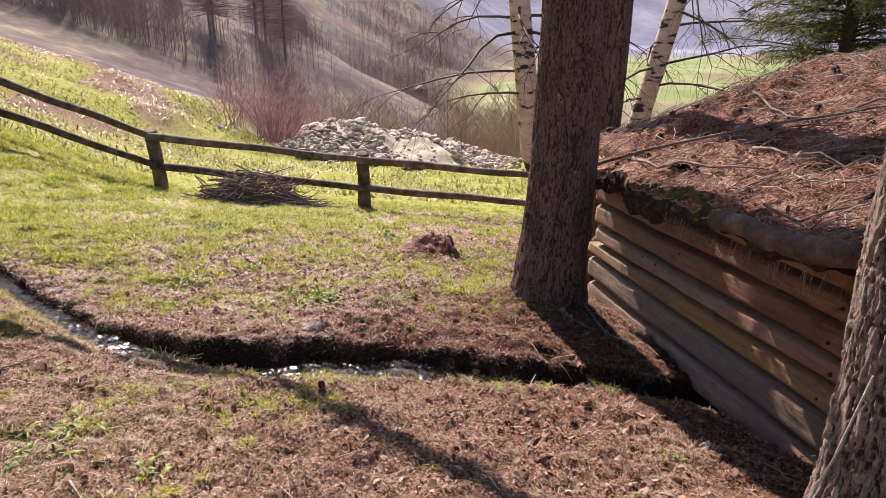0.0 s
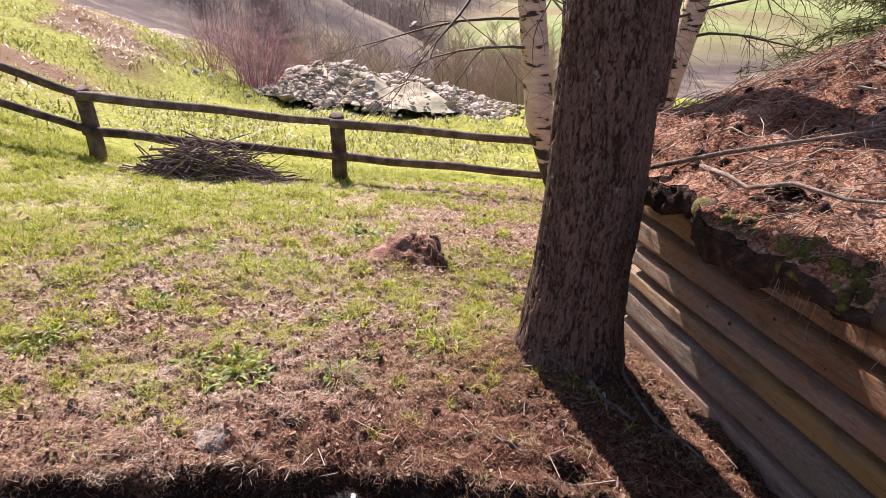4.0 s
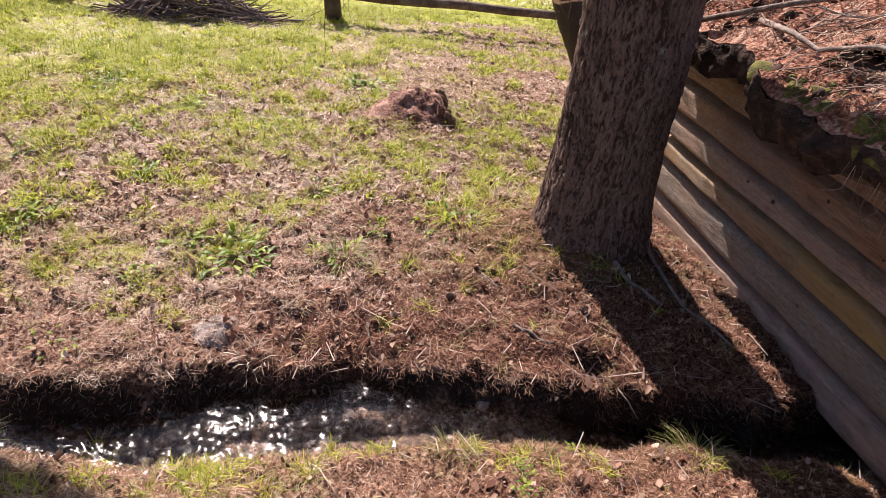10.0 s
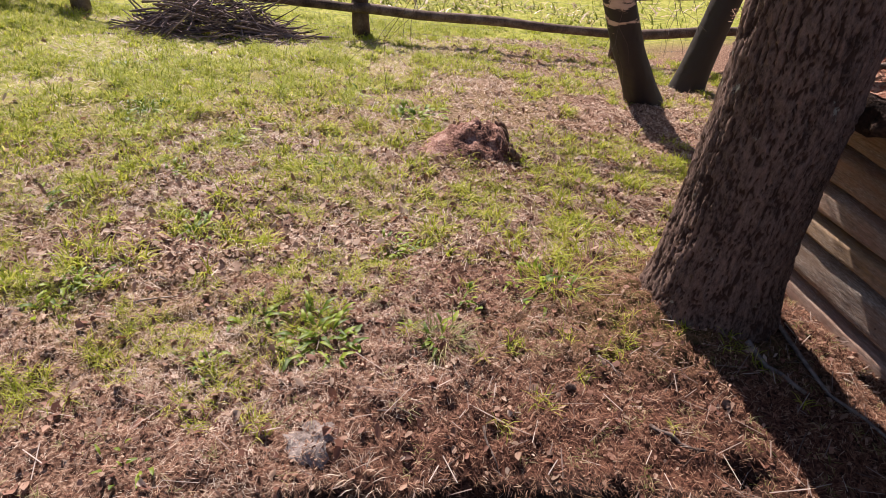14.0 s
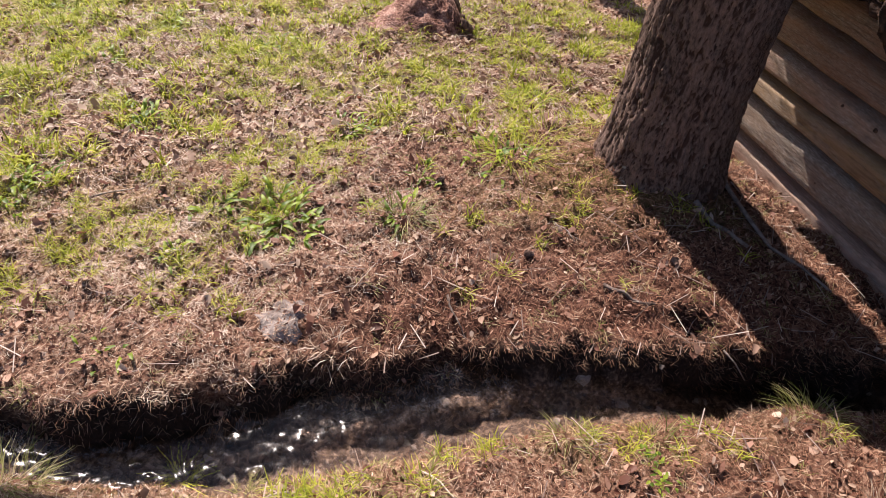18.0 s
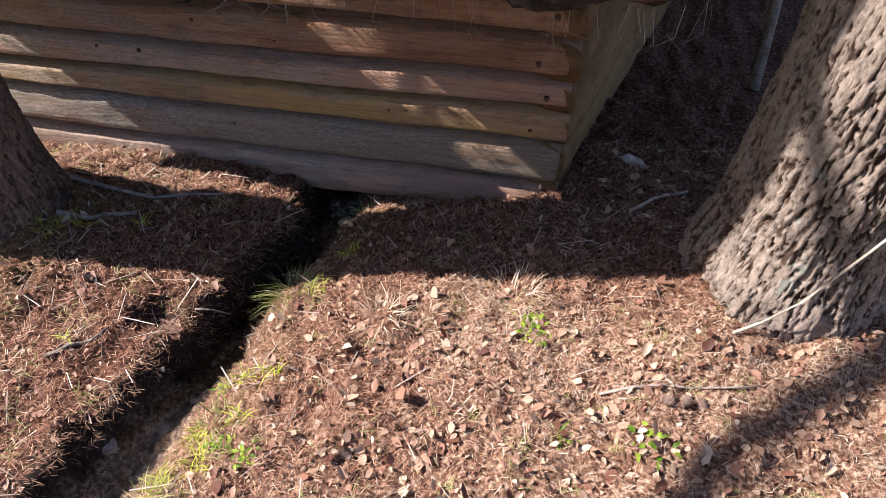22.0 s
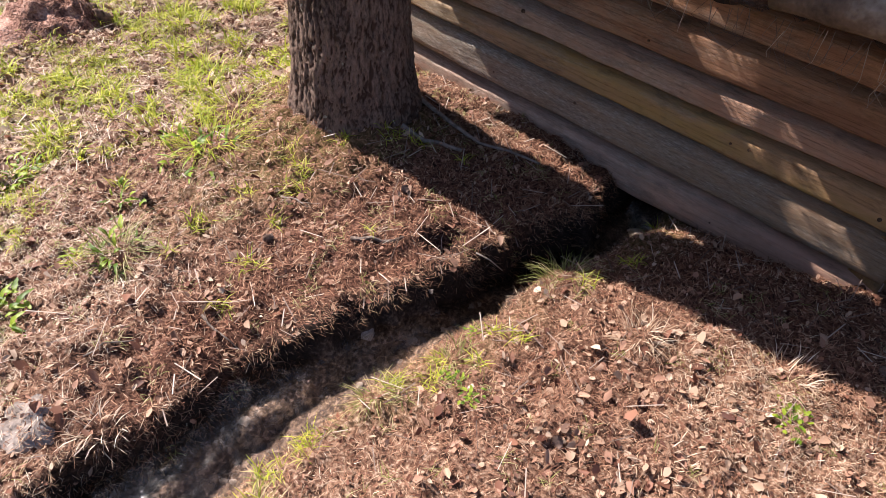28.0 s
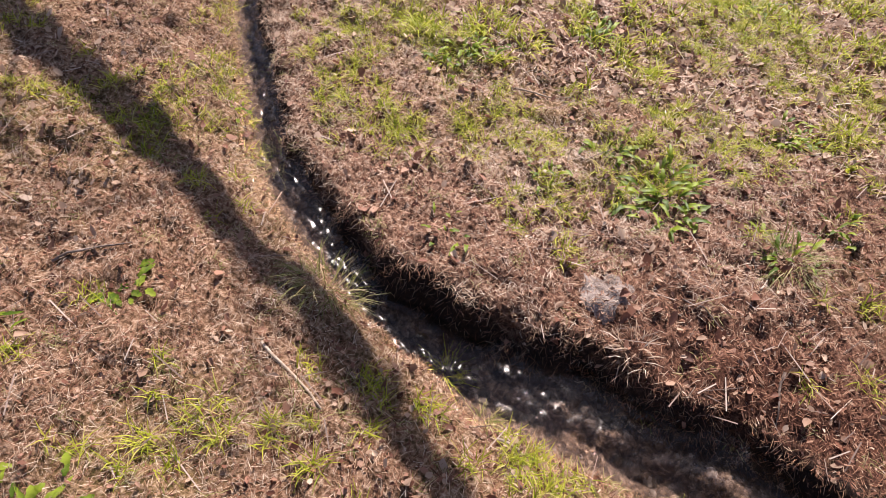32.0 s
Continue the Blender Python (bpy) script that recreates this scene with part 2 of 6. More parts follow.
M_WOODS = island_material("bare_wood_twigs", [(0.0, (0.17, 0.12, 0.125)), (0.5, (0.31, 0.23, 0.23)), (0.9, (0.46, 0.37, 0.34)), (1.0, (0.36, 0.35, 0.15))])
# pinkish twigs, their tones paled to take in the distance haze
M_THICKET = island_material("thicket_twigs", [(0.0, (0.24, 0.17, 0.16)), (0.5, (0.4, 0.3, 0.275)), (1.0, (0.58, 0.47, 0.42))])
M_EVERGREEN = island_material("evergreen_needles", [(0.0, (0.07, 0.09, 0.025)), (0.6, (0.17, 0.2, 0.06)), (1.0, (0.3, 0.31, 0.12))], 0.6, 0.35)
M_NEEDLE = island_material("larch_needle", [(0.0, (0.1, 0.036, 0.02)), (0.5, (0.25, 0.115, 0.068)), (0.85, (0.43, 0.235, 0.145)), (1.0, (0.62, 0.45, 0.31))], 0.75, 0.15)
M_STRAW = island_material("dead_straw", [(0.0, (0.16, 0.08, 0.045)), (0.4, (0.42, 0.28, 0.18)), (0.75, (0.66, 0.51, 0.365)), (1.0, (0.86, 0.75, 0.6))], 0.5, 0.25, 0.5)
M_LEAF = island_material("dry_leaf", [(0.0, (0.08, 0.03, 0.02)), (0.4, (0.24, 0.105, 0.066)), (0.75, (0.42, 0.235, 0.16)), (0.9, (0.46, 0.3, 0.21)), (1.0, (0.56, 0.41, 0.3))], 0.6, 0.25, 0.3)
M_PALELEAF = island_material("bleached_leaf", [(0.0, (0.2, 0.1, 0.065)), (0.35, (0.38, 0.24, 0.16)), (0.75, (0.52, 0.37, 0.26)), (1.0, (0.66, 0.52, 0.4))], 0.65, 0.3, 0.4)
M_GRASS = island_material("fresh_grass", [(0.0, (0.2, 0.26, 0.02)), (0.5, (0.46, 0.52, 0.04)), (0.85, (0.64, 0.63, 0.09)), (1.0, (0.74, 0.64, 0.28))], 0.6, 0.5)
M_SLOPEGRASS = island_material("slope_grass", [(0.0, (0.16, 0.2, 0.03)), (0.5, (0.34, 0.37, 0.06)), (0.85, (0.5, 0.47, 0.13)), (1.0, (0.66, 0.56, 0.3))], 0.6, 0.4)
M_GRASSDRY = island_material("half_dry_grass", [(0.0, (0.13, 0.16, 0.03)), (0.4, (0.28, 0.29, 0.08)), (1.0, (0.58, 0.48, 0.28))], 0.55, 0.4)
M_FRINGE = island_material("bank_rootlets", [(0.0, (0.06, 0.03, 0.02)), (0.6, (0.19, 0.1, 0.06)), (1.0, (0.36, 0.25, 0.15))], 0.8, 0.15)
M_HERB = material("herb_leaf", [(0.2, (0.1, 0.18, 0.018)), (0.8, (0.36, 0.47, 0.05))], 30, 0.45, 0.1, 80, vary=0.9, glow=0.5)
M_CONE = material("cone_scale", [(0.2, (0.1, 0.06, 0.045)), (0.8, (0.24, 0.16, 0.125))], 40, 0.8, 0.2)


def larch_bark(m, plate, inner, lichen=0.66):
    """Scaly plates between red-brown furrows coloured darker to hold the shade of the cracks, grey weathering and
    crusts of lichen.
    """
    m.use_nodes = True
    n, l = m.node_tree.nodes, m.node_tree.links
    b = n["Principled BSDF"]
    tc = n.new("ShaderNodeTexCoord")
    mp = n.new("ShaderNodeMapping")
    mp.inputs["Scale"].default_value = (1, 1, 0.45)
    l.new(tc.outputs["Object"], mp.inputs[0])

    def tex(scale, detail, rough, src):
        t = n.new("ShaderNodeTexNoise")
        t.inputs["Scale"].default_value, t.inputs["Detail"].default_value, t.inputs["Roughness"].default_value = scale, detail, rough
        l.new(src, t.inputs[0])
        return t.outputs[0]

    fine, broad, crust = tex(75, 8, 0.75, mp.outputs[0]), tex(7, 6, 0.6, mp.outputs[0]), tex(9, 9, 0.7, tc.outputs["Object"])
    tone = n.new("ShaderNodeMath")
    tone.operation = "MULTIPLY_ADD"
    l.new(broad, tone.inputs[0])
    tone.inputs[1].default_value = 0.45
    l.new(fine, tone.inputs[2])
    skin = n.new("ShaderNodeValToRGB")
    e = skin.color_ramp.elements
    e[0].position, e[0].color = 0.57, (*(c * 0.3 for c in plate), 1)
    e[1].position, e[1].color = 0.86, (*(min(0.75, c * 1.6) for c in plate), 1)
    q = e.new(0.7)
    q.color = (*plate, 1)
    l.new(tone.outputs[0], skin.inputs[0])
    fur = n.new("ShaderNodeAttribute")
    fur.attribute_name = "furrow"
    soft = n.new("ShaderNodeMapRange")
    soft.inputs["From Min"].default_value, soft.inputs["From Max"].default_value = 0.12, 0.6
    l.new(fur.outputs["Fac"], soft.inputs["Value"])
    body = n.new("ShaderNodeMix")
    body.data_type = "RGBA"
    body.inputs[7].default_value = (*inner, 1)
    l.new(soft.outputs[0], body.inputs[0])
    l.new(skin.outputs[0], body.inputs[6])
    lic = n.new("ShaderNodeValToRGB")
    k = lic.color_ramp.elements
    k[0].position, k[0].color = lichen, (0, 0, 0, 1)
    k[1].position, k[1].color = lichen + 0.03, (0.85, 0.85, 0.85, 1)
    l.new(crust, lic.inputs[0])
    grey = n.new("ShaderNodeMix")
    grey.data_type = "RGBA"
    grey.inputs[7].default_value = (0.4, 0.41, 0.34, 1)
    l.new(lic.outputs[0], grey.inputs[0])
    l.new(body.outputs[2], grey.inputs[6])
    l.new(grey.outputs[2], b.inputs["Base Color"])
    b.inputs["Roughness"].default_value = 0.9
    b.inputs["Specular IOR Level"].default_value = 0.2
    bp = n.new("ShaderNodeBump")
    bp.inputs["Strength"].default_value, bp.inputs["Distance"].default_value = 1.0, 0.02
    l.new(fine, bp.inputs["Height"])
    l.new(bp.outputs[0], b.inputs["Normal"])


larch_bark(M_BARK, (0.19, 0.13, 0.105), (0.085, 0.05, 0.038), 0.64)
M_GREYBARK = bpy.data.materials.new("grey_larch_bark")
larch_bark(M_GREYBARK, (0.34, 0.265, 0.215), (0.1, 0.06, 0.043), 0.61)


def birch_bark(m):
    """White bark with black bars and eyes, black and rough at the foot."""
    m.use_nodes = True
    n, l = m.node_tree.nodes, m.node_tree.links
    b = n["Principled BSDF"]
    tc = n.new("ShaderNodeTexCoord")
    mp = n.new("ShaderNodeMapping")
    mp.inputs["Scale"].default_value = (1.5, 1.5, 5.5)
    l.new(tc.outputs["Object"], mp.inputs[0])
    bars = n.new("ShaderNodeTexNoise")
    bars.inputs["Scale"].default_value, bars.inputs["Detail"].default_value = 2.4, 5
    l.new(mp.outputs[0], bars.inputs[0])
    sep = n.new("ShaderNodeSeparateXYZ")
    l.new(tc.outputs["Object"], sep.inputs[0])
    foot = n.new("ShaderNodeMapRange")
    foot.inputs["From Min"].default_value, foot.inputs["From Max"].default_value = 0.7, -0.3
    foot.inputs["To Max"].default_value = 0.42
    l.new(sep.outputs["Z"], foot.inputs["Value"])
    s = n.new("ShaderNodeMath")
    s.operation = "SUBTRACT"
    l.new(bars.outputs[0], s.inputs[0])
    l.new(foot.outputs[0], s.inputs[1])
    cr = n.new("ShaderNodeValToRGB")
    e = cr.color_ramp.elements
    e[0].position, e[0].color = 0.4, (0.025, 0.02, 0.018, 1)
    e[1].position, e[1].color = 0.435, (0.6, 0.44, 0.34, 1)
    top = e.new(0.7)
    top.color = (0.8, 0.66, 0.54, 1)
    l.new(s.outputs[0], cr.inputs[0])
    l.new(cr.outputs[0], b.inputs["Base Color"])
    b.inputs["Roughness"].default_value = 0.6
    bp = n.new("ShaderNodeBump")
    bp.inputs["Strength"].default_value, bp.inputs["Distance"].default_value = 0.4, 0.02
    l.new(bars.outputs[0], bp.inputs["Height"])
    l.new(bp.outputs[0], b.inputs["Normal"])


birch_bark(M_BIRCH)


def running_water(m):
    m.use_nodes = True
    n, l = m.node_tree.nodes, m.node_tree.links
    b = n["Principled BSDF"]
    b.inputs["Base Color"].default_value = (0.9, 0.85, 0.78, 1)
    b.inputs["Roughness"].default_value = 0.02
    b.inputs["Transmission Weight"].default_value = 1.0
    b.inputs["IOR"].default_value = 1.33
    b.inputs["Coat Weight"].default_value, b.inputs["Coat Roughness"].default_value, b.inputs["Coat IOR"].default_value = 0.35, 0.17, 1.33
    tc = n.new("ShaderNodeTexCoord")
    a = n.new("ShaderNodeTexNoise")
    a.inputs["Scale"].default_value, a.inputs["Detail"].default_value = 105, 2
    l.new(tc.outputs["Object"], a.inputs[0])
    bp = n.new("ShaderNodeBump")
    bp.inputs["Strength"].default_value, bp.inputs["Distance"].default_value = 1.0, 0.002
    l.new(a.outputs[0], bp.inputs["Height"])
    l.new(bp.outputs[0], b.inputs["Normal"])


M_WATER = bpy.data.materials.new("water")
running_water(M_WATER)


def ground_material():
    """Earth, needles, turf, woodland floor and mud, mixed by where each grows."""
    m = bpy.data.materials.new("ground_earth")
    m.use_nodes = True
    n, l = m.node_tree.nodes, m.node_tree.links
    b = n["Principled BSDF"]
    tc = n.new("ShaderNodeTexCoord")

    def tex(scale, detail=6):
        t = n.new("ShaderNodeTexNoise")
        t.inputs["Scale"].default_value, t.inputs["Detail"].default_value, t.inputs["Roughness"].default_value = scale, detail, 0.65
        l.new(tc.outputs["Object"], t.inputs[0])
        return t.outputs[0]

    def ramp(src, stops):
        r = n.new("ShaderNodeValToRGB")
        e = r.color_ramp.elements
        while len(e) < len(stops):
            e.new(0.5)
        for q, (p, c) in zip(e, stops):
            q.position, q.color = p, (*c, 1)
        l.new(src, r.inputs[0])
        return r.outputs[0]

    def mix(fac, a, c):
        x = n.new("ShaderNodeMix")
        x.data_type = "RGBA"
        l.new(fac, x.inputs[0])
        l.new(a, x.inputs[6])
        l.new(c, x.inputs[7])
        return x.outputs[2]

    def attr(name):
        a = n.new("ShaderNodeAttribute")
        a.attribute_name = name
        return a.outputs["Fac"]

    fine, mid, big = tex(55, 8), tex(9), tex(0.16, 8)
    earth = ramp(fine, [(0.34, (0.024, 0.012, 0.008)), (0.46, (0.15, 0.075, 0.047)), (0.56, (0.34, 0.21, 0.14)), (0.7, (0.66, 0.51, 0.39))])
    needles = ramp(fine, [(0.34, (0.018, 0.008, 0.005)), (0.5, (0.1, 0.042, 0.026)), (0.72, (0.31, 0.16, 0.1))])
    turf = ramp(mid, [(0.3, (0.12, 0.15, 0.02)), (0.46, (0.27, 0.3, 0.04)), (0.6, (0.42, 0.4, 0.1)), (0.78, (0.56, 0.46, 0.24))])
    patch = tex(0.02, 6)
    both = n.new("ShaderNodeMath")
    both.operation = "MULTIPLY_ADD"
    both.inputs[1].default_value = 0.4
    l.new(big, both.inputs[0])
    half = n.new("ShaderNodeMath")
    half.operation = "MULTIPLY"
    half.inputs[1].default_value = 0.6
    l.new(patch, half.inputs[0])
    l.new(half.outputs[0], both.inputs[2])
    wood = ramp(both.outputs[0], [(0.38, (0.075, 0.056, 0.058)), (0.49, (0.12, 0.092, 0.085)), (0.56, (0.2, 0.16, 0.12)), (0.64, (0.34, 0.29, 0.18))])
    mud = ramp(fine, [(0.34, (0.02, 0.013, 0.01)), (0.5, (0.085, 0.056, 0.042)), (0.62, (0.23, 0.165, 0.125)), (0.78, (0.48, 0.37, 0.3))])
    peat_shade = ramp(fine, [(0.3, (0.008, 0.005, 0.004)), (0.6, (0.03, 0.018, 0.013)), (0.8, (0.1, 0.06, 0.042))])
    # far mountains in blue-grey: the haze of distance is mixed into their colour
    hazy_range_c = ramp(tex(0.006, 8), [(0.35, (0.16, 0.17, 0.24)), (0.5, (0.24, 0.25, 0.33)), (0.65, (0.36, 0.36, 0.42))])
    c = mix(attr("needles"), earth, needles)
    c = mix(attr("turf"), c, turf)
    c = mix(attr("wood"), c, wood)
    meadow = ramp(tex(0.03, 7), [(0.35, (0.17, 0.23, 0.07)), (0.5, (0.25, 0.3, 0.11)), (0.65, (0.36, 0.36, 0.19))])
    c = mix(attr("field"), c, meadow)
    c = mix(attr("range"), c, hazy_range_c)
    c = mix(attr("mud"), c, mud)
    c = mix(attr("peat_shade"), c, peat_shade)
    l.new(c, b.inputs["Base Color"])
    b.inputs["Roughness"].default_value = 0.95
    b.inputs["Specular IOR Level"].default_value = 0.2
    bp = n.new("ShaderNodeBump")
    bp.inputs["Strength"].default_value, bp.inputs["Distance"].default_value = 1.0, 0.02
    l.new(fine, bp.inputs["Height"])
    l.new(bp.outputs[0], b.inputs["Normal"])
    return m


M_GROUND = ground_material()


# ---- helpers ----
def part(name, bm, mat, parent=None, label="", smooth=True):
    me = bpy.data.meshes.new(name)
    if isinstance(bm, tuple):
        me.from_pydata(*bm)
    else:
        bm.to_mesh(me)
        bm.free()
    me.materials.append(mat)
    if smooth:
        me.shade_smooth()
    ob = new(name, me)
    if parent is not None:
        ob.parent = parent
        ob.matrix_parent_inverse = parent.matrix_basis.inverted()
    if label:
        ob["label"] = label
    return ob


def empty(name, at=(0, 0, 0)):
    ob = new(name)
    ob.location = at
    ob.empty_display_size = 0.2
    return ob


def tube(points, radii, seg=12, wob=0.0, cap=True, seed=0, freq=3.0):
    """A tapered tube along a polyline, its surface uneven by wob. Returns verts, edges, faces."""
    pts = [Vector(p) for p in points]
    verts, faces = [], []
    up = Vector((0, 0, 1))
    for i, p in enumerate(pts):
        d = (pts[min(i + 1, len(pts) - 1)] - pts[max(i - 1, 0)]).normalized()
        ref = up if abs(d.z) < 0.9 else Vector((1, 0, 0))
        u = d.cross(ref).normalized()
        v = d.cross(u)
        for k in range(seg):
            a = 2 * math.pi * k / seg
            r = radii[i]
            q = u * math.cos(a) + v * math.sin(a)
            if wob:
                r *= 1 + wob * noise.noise((p + q * radii[i]) * freq + Vector((seed * 7.3, 0, 0)))
            verts.append(tuple(p + q * r))
    n = len(pts)
    for i in range(n - 1):
        for k in range(seg):
            a, b = i * seg + k, i * seg + (k + 1) % seg
            faces.append((a, b, b + seg, a + seg))
    if cap:
        faces.append(tuple(range(seg - 1, -1, -1)))
        faces.append(tuple((n - 1) * seg + k for k in range(seg)))
    return verts, [], faces


def merged(pieces):
    verts, faces = [], []
    for v, _, f in pieces:
        o = len(verts)
        verts += v
        faces += [tuple(i + o for i in q) for q in f]
    return verts, [], faces


def quads(name, verts, faces):
    """A mesh of quads from arrays."""
    me = bpy.data.meshes.new(name)
    verts, faces = np.asarray(verts, np.float32), np.asarray(faces, np.int32)
    me.vertices.add(len(verts))
    me.vertices.foreach_set("co", verts.ravel())
    me.loops.add(faces.size)
    me.loops.foreach_set("vertex_index", faces.ravel())
    me.polygons.add(len(faces))
    me.polygons.foreach_set("loop_start", np.arange(0, faces.size, 4, dtype=np.int32))
    me.update(calc_edges=True)
    return me


def stuff(name, me, mat, label, category):
    me.materials.append(mat)
    return tagged(new(name, me), label, category, kind="stuff")


def smoothstep(a, b, x):
    t = np.clip((x - a) / (b - a), 0, 1)
    return t * t * (3 - 2 * t)


rng = np.random.default_rng(7)
LATTICE = rng.random((128, 128))


def vnoise(x, y, scale, o=0):
    """Smooth value noise from 0 to 1 for arrays."""
    u, v = np.asarray(x) * scale + 17.3 * o, np.asarray(y) * scale + 9.1 * o
    i, j = np.floor(u).astype(int), np.floor(v).astype(int)
    f, g = u - i, v - j
    f, g = f * f * (3 - 2 * f), g * g * (3 - 2 * g)
    a, b = LATTICE[i % 128, j % 128], LATTICE[(i + 1) % 128, j % 128]
    c, d = LATTICE[i % 128, (j + 1) % 128], LATTICE[(i + 1) % 128, (j + 1) % 128]
    return (a * (1 - f) + b * f) * (1 - g) + (c * (1 - f) + d * f) * g


# ---- lie of the land ----
# the brook: y, x of the middle, half width at the top of the banks
STREAM = [(1.2, -1.12, 0.13), (0.0, -1.1, 0.12), (-0.4, -1.09, 0.08), (-0.8, -1.22, 0.08), (-1.1, -1.25, 0.1), (-1.5, -1.36, 0.13), (-2.0, -1.43, 0.16),
          (-2.35, -1.42, 0.13), (-2.6, -1.46, 0.16), (-2.85, -1.44, 0.13), (-3.1, -1.53, 0.1), (-3.4, -1.57, 0.07), (-3.75, -1.76, 0.09), (-4.0, -1.95, 0.1),
          (-4.25, -2.24, 0.11), (-4.65, -2.74, 0.12), (-5.4, -3.8, 0.14), (-7.0, -6.0, 0.16)]
SY, SX, SW = (np.array(c[::-1]) for c in zip(*STREAM))


def stream_at(y):
    return np.interp(y, SY, SX), np.interp(y, SY, SW)


def brook_depth(y):
    """Deep below the cabin, shallow in the pool and upstream."""
    return np.interp(np.asarray(y, float), (-4.0, -3.3, -2.95, -2.6, -1.4, -0.9), (0.14, 0.19, 0.21, 0.17, 0.175, 0.25))


def valley_foot(d):
    """Where the mountain's south flank meets the valley floor, d metres beyond the fence."""
    return 75 + 0.45 * np.clip(d - 300, 0, 900)


def base_height(x, y):
    """The lie of the land without the brook."""
    x, y = np.asarray(x, float), np.asarray(y, float)
    z = 0.048 + 0.079 * np.clip(x, -9.5, 3) - 0.131 * np.clip(y, -7, 3)
    z = z - 0.01 * np.clip(-4 - x, 0, 5.5) ** 2
    z = z + 0.2 * np.exp(-((x + 2.4) ** 2 + (y + 0.7) ** 2) / 0.3) + 0.08 * np.exp(-((x + 2.5) ** 2 + (y + 2.2) ** 2) / 1.5)
    z = z + 0.14 * np.exp(-((x - 0.85) ** 2 + (y + 0.55) ** 2) / 0.2)
    z = z + 0.07 * np.exp(-((x + 4.72) ** 2 + (y + 1.15) ** 2) / 0.12)
    z = z - 0.17 * np.exp(-((x + 0.55) ** 2 / 0.3 + (y - 0.05) ** 2 / 0.06))
    d = np.clip(-9.5 - x, 0, None)
    south = smoothstep(-2.5 + 0.02 * d, -7.5, y) * smoothstep(8, 24, d)
    z = z - (0.13 * np.clip(d, 0, 24) + 0.27 * np.clip(d - 24, 0, 70)) * (1 - 0.62 * south)
    # the meadow slope above the fence
    foot = -4.2 - 0.03 * np.clip(d, 0, 60)
    rise = np.clip(foot - y, 0, 70)
    z = z + smoothstep(-6.0, -9.5, x) * (0.40 - 0.05 * smoothstep(3, 20, d)) * (np.sqrt(rise ** 2 + 1.2) - 1.095)
    # the valley floor and the mountain on its south side
    far = smoothstep(80, 190, d)
    hill = np.clip(valley_foot(d) - y, 0, 1500)
    z = z * (1 - far) + far * (-25 + 0.55 * (np.sqrt(hill ** 2 + 900) - 30))
    back = np.clip(d - 1150, 0, 1400)
    return z + 0.42 * (np.sqrt(back ** 2 + 10000) - 100)


def height(x, y):
    """The ground with the brook cut into it."""
    x, y = np.asarray(x, float), np.asarray(y, float)
    z = base_height(x, y)
    cx, w = stream_at(y)
    wl = 0.11 * (vnoise(y, 0 * y, 2.6, 1) - 0.5) + 0.09 * (vnoise(x, y, 7.0, 2) - 0.5) + 0.05 * (vnoise(x, y, 19.0, 3) - 0.5)
    wr = 0.05 * (vnoise(y, 0 * y, 3.1, 4) - 0.5) + 0.06 * (vnoise(x, y, 8.0, 5) - 0.5)
    left = x < cx
    dl = np.where(left, (cx - x) + wl, (x - cx) + wr)
    cut = np.where(left, smoothstep(w + 0.05, w - 0.05, dl), smoothstep(w + 0.12, w - 0.14, dl))
    soft = np.where(left, 0.03 * smoothstep(w + 0.3, w, dl), 0.08 * smoothstep(w + 0.45, w, dl))
    pit = 0.06 * np.exp(-((x + 1.5) ** 2 + (y + 1.03) ** 2) / 0.008)
    return z - brook_depth(y) * cut - soft - pit


def relief(x, y):
    """Humps and clods."""
    near = (np.abs(x) < 70) & (np.abs(y) < 70)
    r = 0.05 * (vnoise(x, y, 1.7, 6) - 0.5) * (1 - 0.8 * np.exp(-((x + 0.5) ** 2 / 0.4 + y ** 2 / 0.1))) + 0.045 * (vnoise(x, y, 5.0, 7) - 0.5) + 0.046 * (vnoise(x, y, 14.0, 8) - 0.5) + 0.036 * (vnoise(x, y, 31.0, 9) - 0.5)
    w = smoothstep(-10, -24, x)
    r = r + w * (0.9 * (vnoise(x, y, 0.3, 10) - 0.5) + 0.4 * (vnoise(x, y, 0.9, 11) - 0.5) + 0.22 * (vnoise(x, y, 2.2, 12) - 0.5))
    f = 16 * (vnoise(x, y, 0.012, 13) - 0.5) * smoothstep(60, 300, np.abs(x)) + 3 * (vnoise(x, y, 0.05, 14) - 0.5)
    return np.where(near, r, f * smoothstep(70, 160, np.hypot(x, y)) + r * smoothstep(140, 70, np.hypot(x, y)))


def graded(lo, hi, fine, out_lo, out_hi, grow):
    mid = list(np.arange(lo, hi, fine))
    a, s = [lo], fine
    while a[-1] > out_lo:
        s *= grow
        a.append(a[-1] - s)
    b, s = [mid[-1]], fine
    while b[-1] < out_hi:
        s *= grow
        b.append(b[-1] + s)
    return np.array(a[:0:-1] + mid + b[1:])


GX = graded(-3.4, 1.7, 0.022, -2700, 1500, 1.045)
GY = graded(-5.0, 0.4, 0.022, -1700, 1700, 1.05)
MX, MY = np.meshgrid(GX, GY)
MZ = height(MX, MY) + relief(MX, MY)


